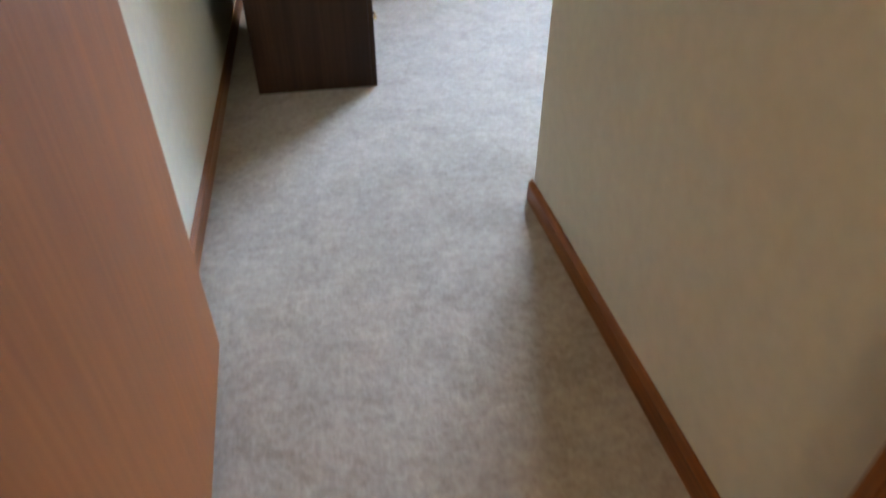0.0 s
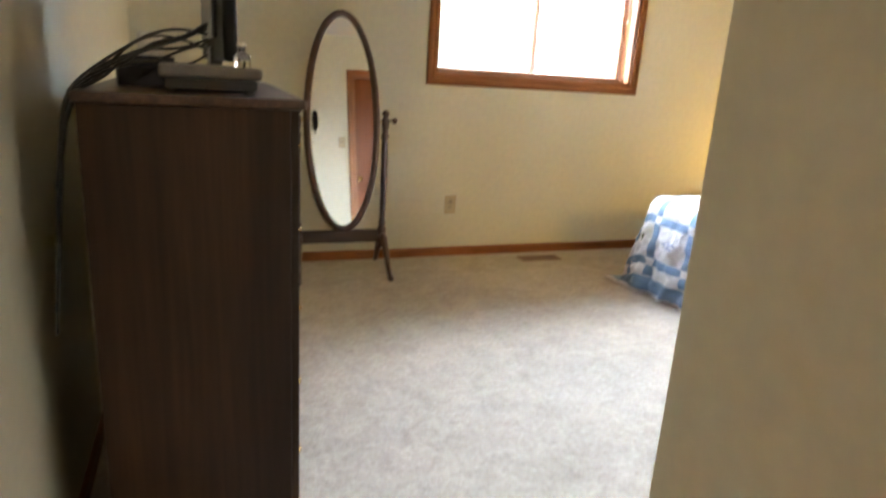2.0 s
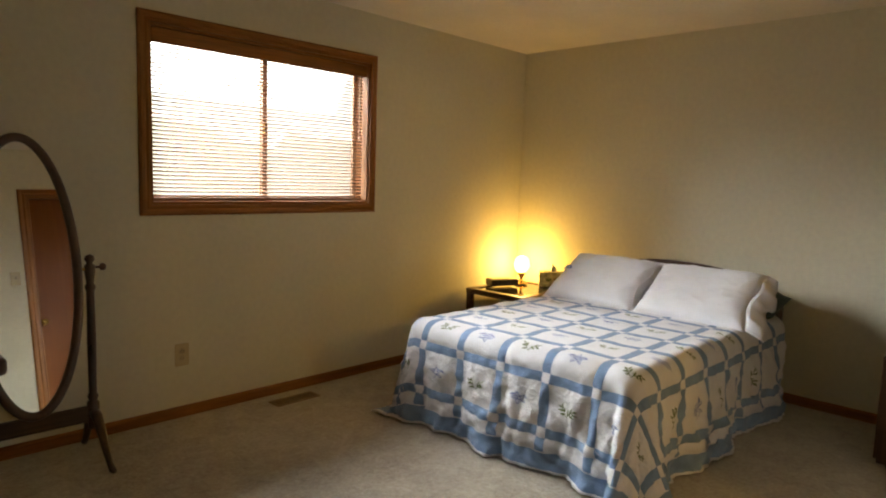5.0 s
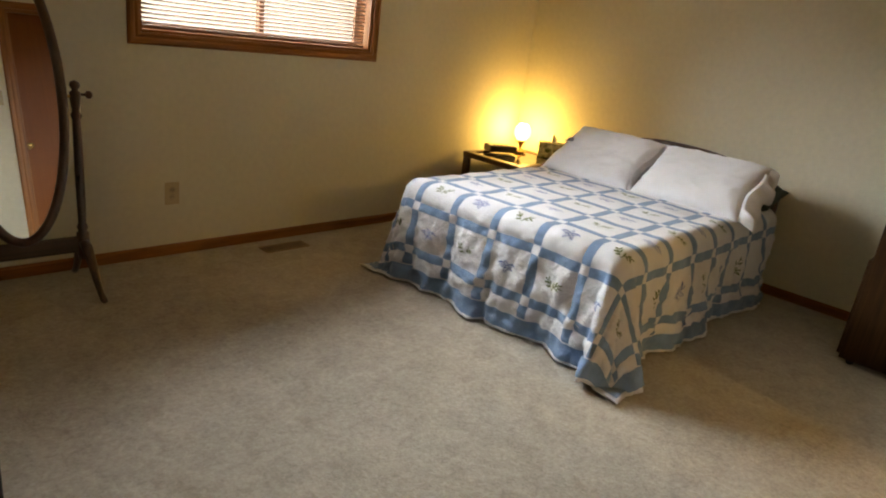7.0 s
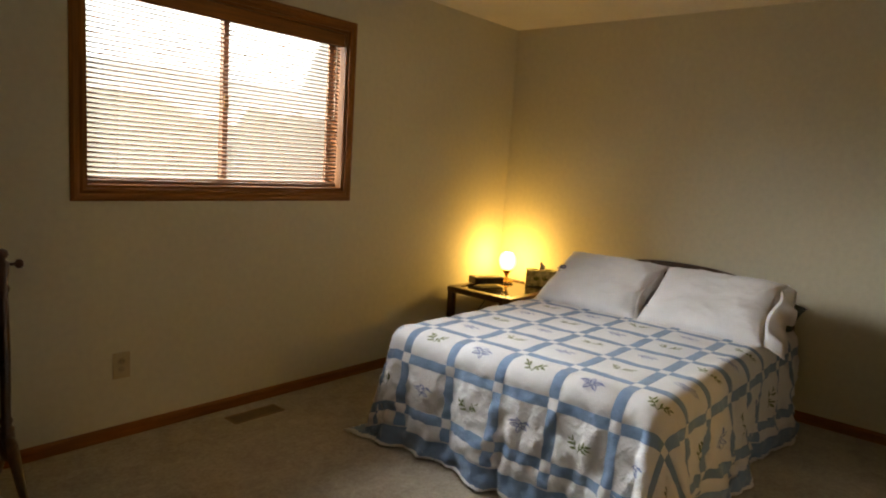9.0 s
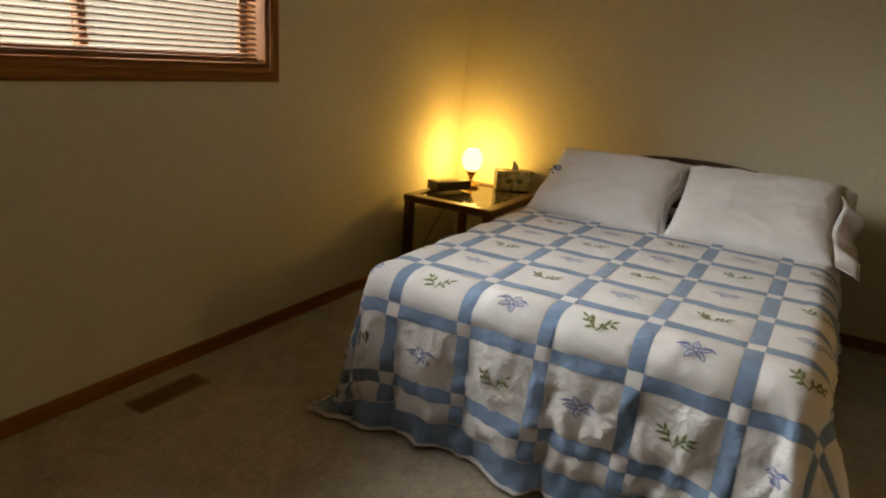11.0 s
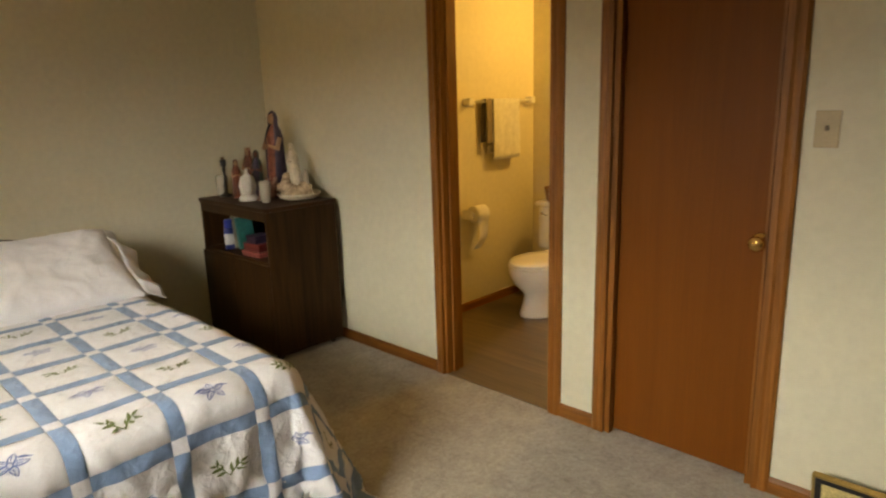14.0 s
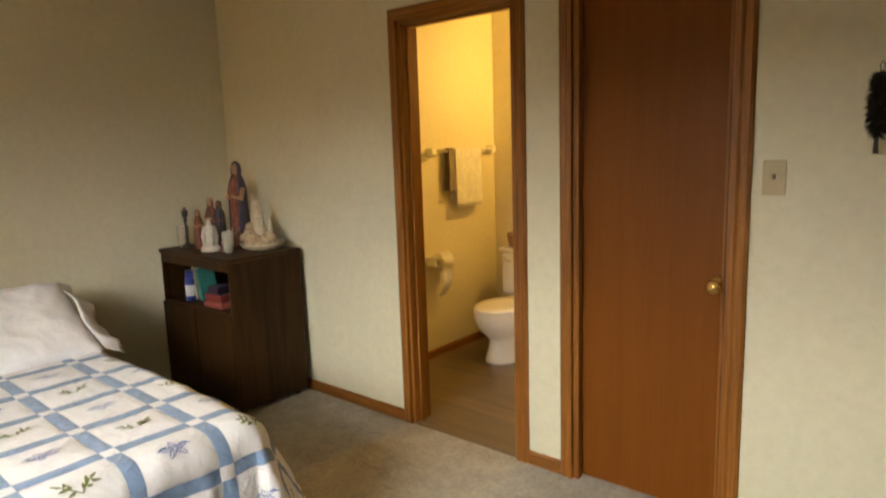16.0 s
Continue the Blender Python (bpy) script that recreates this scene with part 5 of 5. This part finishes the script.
out = thing("wall_outlet", "ivory duplex wall outlet above the baseboard", "outlet", pose(1.716, NY, 0.353, 0, 0, 180))
part("plate", box(-0.040, 0.040, 0.0, 0.006, -0.063, 0.063, 0.003), IVORY, out)
for z in (-0.020, 0.020):
    sock = part("socket", lathe([(0, 0), (0.0165, 0), (0.0155, 0.002), (0, 0.002)], 20, m=pose(0, 0.006, z, -90, 0, 0)), mat("ivory_socket", (0.38, 0.31, 0.19), 0.4), out)
    for x in (-0.006, 0.006):
        part("slot", box(x - 0.0011, x + 0.0011, 0.0075, 0.0084, z - 0.004, z + 0.005), BLACK, sock)

vent = thing("floor_vent", "brown slotted floor register in the carpet", "floor vent", pose(2.340, 6.035, 0))
VENT = mat("vent_enamel", (0.20, 0.125, 0.065), 0.45, 0.08)
part("frame", box(-0.150, 0.150, -0.054, -0.042, 0.0, 0.006, 0.002), VENT, vent)
part("frame", box(-0.150, 0.150, 0.042, 0.054, 0.0, 0.006, 0.002), VENT, vent)
part("frame", box(-0.150, -0.138, -0.042, 0.042, 0.0, 0.006, 0.002), VENT, vent)
part("frame", box(0.138, 0.150, -0.042, 0.042, 0.0, 0.006, 0.002), VENT, vent)
part("well", box(-0.138, 0.138, -0.042, 0.042, 0.0005, 0.0015), BLACK, vent)
for k in range(20):
    part("louvre", box(-0.131 + k * 0.0138, -0.125 + k * 0.0138, -0.042, 0.042, 0.0015, 0.005), VENT, vent)

duster = thing("feather_duster", "dark fluffy feather duster hanging on the wall", "duster", pose(1.157, SY + 0.040, 1.385))
part("handle", tube([(0, 0, 0.0), (0.001, 0, 0.03), (0, 0, 0.075)], [0.008, 0.006, 0.007], 10), BLACK, duster, smooth=True)
part("loop", tube([(0.006 * math.cos(a), -0.02, 0.255 + 0.014 * math.sin(a)) for a in [k * 2 * math.pi / 12 for k in range(12)]], 0.0012, 5, closed=True), BLACK, duster)
bm = bmesh.new()
rr = random.Random(6)
for k in range(900):
    z, a = rr.uniform(0.06, 0.235), rr.uniform(0, 2 * math.pi)
    p = Vector((0, 0, z))
    r = 0.036 * (1 - abs((z - 0.15) / 0.10) ** 4 * 0.6) * rr.uniform(0.8, 1.15)
    q = p + Vector((r * math.cos(a), r * math.sin(a), rr.uniform(-0.025, 0.01)))
    s = Vector((-math.sin(a), math.cos(a), 0.4)) * 0.004
    m0 = p.lerp(q, 0.6)
    vs = [bm.verts.new(c) for c in (p, m0 + s, q, m0 - s)]
    bm.faces.new(vs)
tagged(part("plume", bm, mat("dark_feathers", (0.016, 0.011, 0.009), 0.8, 0.3, 60), duster, "dark feathers"))

pic = thing("picture_frame", "low gilt and black picture frame leaning on the baseboard", "picture frame", pose(1.352, SY + 0.06, 0.0, 10, 0, 180))
GILT = mat("gilt", (0.45, 0.30, 0.10), 0.35, 0.12, 40, metal=0.7)
PWI, PHI = 0.52, 0.19
for a0, a1, c0, c1, m, nm in ((0, PWI, 0, 0.010, GILT, "outer_moulding"), (0, PWI, PHI - 0.010, PHI, GILT, "outer_moulding"), (0, 0.010, 0.010, PHI - 0.010, GILT, "outer_moulding"), (PWI - 0.010, PWI, 0.010, PHI - 0.010, GILT, "outer_moulding"),
                              (0.010, PWI - 0.010, 0.010, 0.028, BLACK, "inner_moulding"), (0.010, PWI - 0.010, PHI - 0.028, PHI - 0.010, BLACK, "inner_moulding"), (0.010, 0.028, 0.028, PHI - 0.028, BLACK, "inner_moulding"), (PWI - 0.028, PWI - 0.010, 0.028, PHI - 0.028, BLACK, "inner_moulding")):
    part(nm, box(a0, a1, -0.012, 0.012, c0, c1, 0.003), m, pic)
part("picture", box(0.026, PWI - 0.026, -0.004, 0.002, 0.026, PHI - 0.026), mat("yellowed_print", (0.42, 0.33, 0.12), 0.5, 0.2, 18, second=(0.55, 0.45, 0.2)), pic)

# ---- bathroom ----
bar = thing("towel_bar", "white ceramic towel bar on the bathroom wall", "towel bar")
for y in (1.27, 1.94):
    part("bracket", box(BX1 - 0.060, BX1, y - 0.024, y + 0.024, 1.385, 1.435, 0.010, segs=3), PORCELAIN, bar)
part("rod", tube([(BX1 - 0.045, 1.27, 1.41), (BX1 - 0.045, 1.94, 1.41)], 0.009, 12), PORCELAIN, bar, smooth=True)


def towel(label, y0, y1, front, back, tint, seed):
    th = thing("towel", label, "towel", group="towels on the bar")
    bm = bmesh.new()
    cols = []
    for i in range(15):
        t = i / 14
        y = y0 + (y1 - y0) * t
        row = []
        for k in range(25):
            s = k / 24 * (front + back + 0.06)
            if s < back:
                x, z = BX1 - 0.022, 1.415 - back + s
            elif s < back + 0.06:
                a = (s - back) / 0.06 * math.pi
                x, z = BX1 - 0.045 + 0.022 * math.cos(a), 1.415 + 0.016 * math.sin(a)
            else:
                x, z = BX1 - 0.067, 1.415 - (s - back - 0.06)
            low = max(0, 1.40 - z) * 3
            wob = 0.008 * math.sin(y * 40 + seed) * min(1, low) + 0.004 * noise.noise((y * 20, z * 9, seed))
            row.append(bm.verts.new((x - (abs(wob) if s > back else -min(0.012, abs(wob))), y + 0.006 * noise.noise((z * 8, seed, 0)) * low, z)))
        cols.append(row)
    for a, b in zip(cols, cols[1:]):
        for k in range(24):
            bm.faces.new((a[k], a[k + 1], b[k + 1], b[k]))
    ob = part("cloth", bm, mat("towel_terry", tint, 0.95, 0.07, 25, 300, bump=0.7, bump_scale=600, sheen=0.3), th, smooth=True)
    sol = ob.modifiers.new("thickness", "SOLIDIFY")
    sol.thickness = 0.007


towel("folded white towel hanging over the bar", 1.445, 1.735, 0.39, 0.35, (0.72, 0.70, 0.64), 1.0)
towel("folded grey-brown towel hanging over the bar", 1.745, 1.80, 0.29, 0.27, (0.20, 0.16, 0.12), 5.0)

roll = thing("toilet_paper_holder", "white toilet paper holder with a hanging sheet", "paper holder")
for y in (1.815, 1.985):
    part("bracket", box(BX1 - 0.085, BX1, y - 0.012, y + 0.012, 0.65, 0.71, 0.010, segs=3), PORCELAIN, roll)
part("paper_roll", lathe([(0.018, -0.055), (0.056, -0.055), (0.057, -0.052), (0.057, 0.052), (0.056, 0.055), (0.018, 0.055), (0.018, -0.055)], 36, m=pose(BX1 - 0.065, 1.90, 0.68, 90, 0, 0)), mat("tissue_paper", (0.78, 0.76, 0.72), 0.95, 0.03, 30), roll, smooth=True)
bm = bmesh.new()
rows = []
for k in range(15):
    t = k / 14
    x = BX1 - 0.121 + 0.085 * t ** 1.6 + 0.012 * math.sin(t * 7)
    rows.append([bm.verts.new((x + 0.004 * math.sin(s * 9 + t * 5), 1.90 + s * (0.052 - 0.014 * t) - 0.03 * t, 0.68 - 0.25 * t)) for s in (-1, -0.5, 0, 0.5, 1)])
for a, b in zip(rows, rows[1:]):
    for k in range(4):
        bm.faces.new((a[k], a[k + 1], b[k + 1], b[k]))
part("hanging_sheet", bm, WHITECLOTH, roll, smooth=True)

toilet = thing("toilet", "white porcelain toilet with its lid closed", "toilet", pose(3.325, BY0 + 0.02, 0))


def ovals(levels, segs=40):
    """A body through oval levels of (height, centre y, half width, half length)."""
    bm = bmesh.new()
    rings = [[bm.verts.new((w * math.cos(2 * math.pi * k / segs), c + l * math.sin(2 * math.pi * k / segs) * (1.0 if math.sin(2 * math.pi * k / segs) > 0 else 0.85), z)) for k in range(segs)] for z, c, w, l in levels]
    for a, b in zip(rings, rings[1:]):
        for k in range(segs):
            bm.faces.new((a[k], a[(k + 1) % segs], b[(k + 1) % segs], b[k]))
    bm.faces.new(rings[0])
    bm.faces.new(rings[-1])
    return bm


part("bowl", ovals([(0.00352, 0.44, 0.125, 0.195), (0.022, 0.44, 0.123, 0.193), (0.09, 0.445, 0.102, 0.165), (0.15, 0.45, 0.090, 0.152), (0.185, 0.455, 0.105, 0.178), (0.232, 0.462, 0.152, 0.225), (0.288, 0.468, 0.174, 0.247), (0.336, 0.47, 0.180, 0.252), (0.3432, 0.47, 0.176, 0.248)]), PORCELAIN, toilet, smooth=True)
part("seat", ovals([(0.3432, 0.47, 0.178, 0.250), (0.3467, 0.47, 0.182, 0.254), (0.3573, 0.47, 0.182, 0.254), (0.3608, 0.47, 0.178, 0.250)]), PORCELAIN, toilet, smooth=True)
part("lid", ovals([(0.3626, 0.465, 0.174, 0.248), (0.3661, 0.465, 0.180, 0.253), (0.3766, 0.465, 0.179, 0.252), (0.3837, 0.465, 0.162, 0.230), (0.3854, 0.465, 0.10, 0.16)]), PORCELAIN, toilet, "closed white lid", True)
part("tank", box(-0.21, 0.21, 0.012, 0.205, 0.375, 0.675, 0.025, segs=4), PORCELAIN, toilet, smooth=True)
part("tank_lid", box(-0.225, 0.225, 0.006, 0.218, 0.676, 0.712, 0.012, segs=3), PORCELAIN, toilet, smooth=True)
part("tank_shelf", box(-0.13, 0.13, 0.02, 0.28, 0.24, 0.376, 0.03, segs=3), PORCELAIN, toilet, smooth=True)
part("flush_lever", tube([(0.17, 0.206, 0.630), (0.17, 0.226, 0.630), (0.11, 0.232, 0.623)], [0.010, 0.007, 0.005], 10), CHROME, toilet, "chrome flush lever", True)
wick = thing("wicker_basket", "small brown wicker basket on the toilet tank", "basket", pose(3.42, BY0 + 0.14, 0.712))
bm = bmesh.new()
for k in range(7):
    r = 0.062 + 0.002 * k
    tube([(r * math.cos(a) * 1.3, r * math.sin(a), 0.008 + k * 0.014 + 0.004 * math.sin(a * 12 + k * math.pi)) for a in [q * 2 * math.pi / 48 for q in range(48)]], 0.0068, 6, bm, closed=True)
part("weave", bm, mat("wicker", (0.20, 0.10, 0.04), 0.7, 0.2, 40), wick, smooth=True)
part("base", lathe([(0, 0.0), (0.06, 0.0), (0.062, 0.008), (0, 0.008)], 28, m=Matrix.Diagonal((1.3, 1, 1, 1))), mat("wicker_base", (0.15, 0.075, 0.03), 0.7, 0.2, 40), wick)

fix = thing("vanity_light", "lit frosted globe wall light in the bathroom", "wall light", pose(2.90, 1.36, 1.95))
part("wall_plate", lathe([(0, 0), (0.06, 0), (0.06, 0.012), (0.05, 0.018), (0, 0.018)], 28, m=pose(0, BY0 - 1.36, 0, -90, 0, 0)), BRASS, fix)
part("arm", tube([(0, BY0 - 1.36 + 0.015, 0), (0, -0.10, 0.0), (0, -0.05, 0)], 0.009, 10), BRASS, fix)
g = part("globe", lathe([(0, -0.08), (0.03, -0.074), (0.057, -0.057), (0.074, -0.03), (0.08, 0), (0.074, 0.03), (0.057, 0.057), (0.03, 0.074), (0, 0.08)], 28), glow("lit_globe", (1.0, 0.72, 0.36), 5.0), fix, "glowing frosted globe", True)
g.visible_shadow = False
hall = thing("hall_light", "lit frosted ceiling light in the hall", "ceiling light", pose(-0.05, 0.55, CH))
part("canopy", lathe([(0, 0), (0.10, 0), (0.10, -0.02), (0.09, -0.03), (0, -0.03)], 32), BRASS, hall)
g = part("bowl", lathe([(0.085, -0.03), (0.12, -0.05), (0.15, -0.09), (0.14, -0.14), (0.10, -0.19), (0.05, -0.22), (0, -0.23)], 32), glow("lit_hall_glass", (1.0, 0.75, 0.48), 2.0), hall, "glowing glass bowl", True)
g.visible_shadow = False
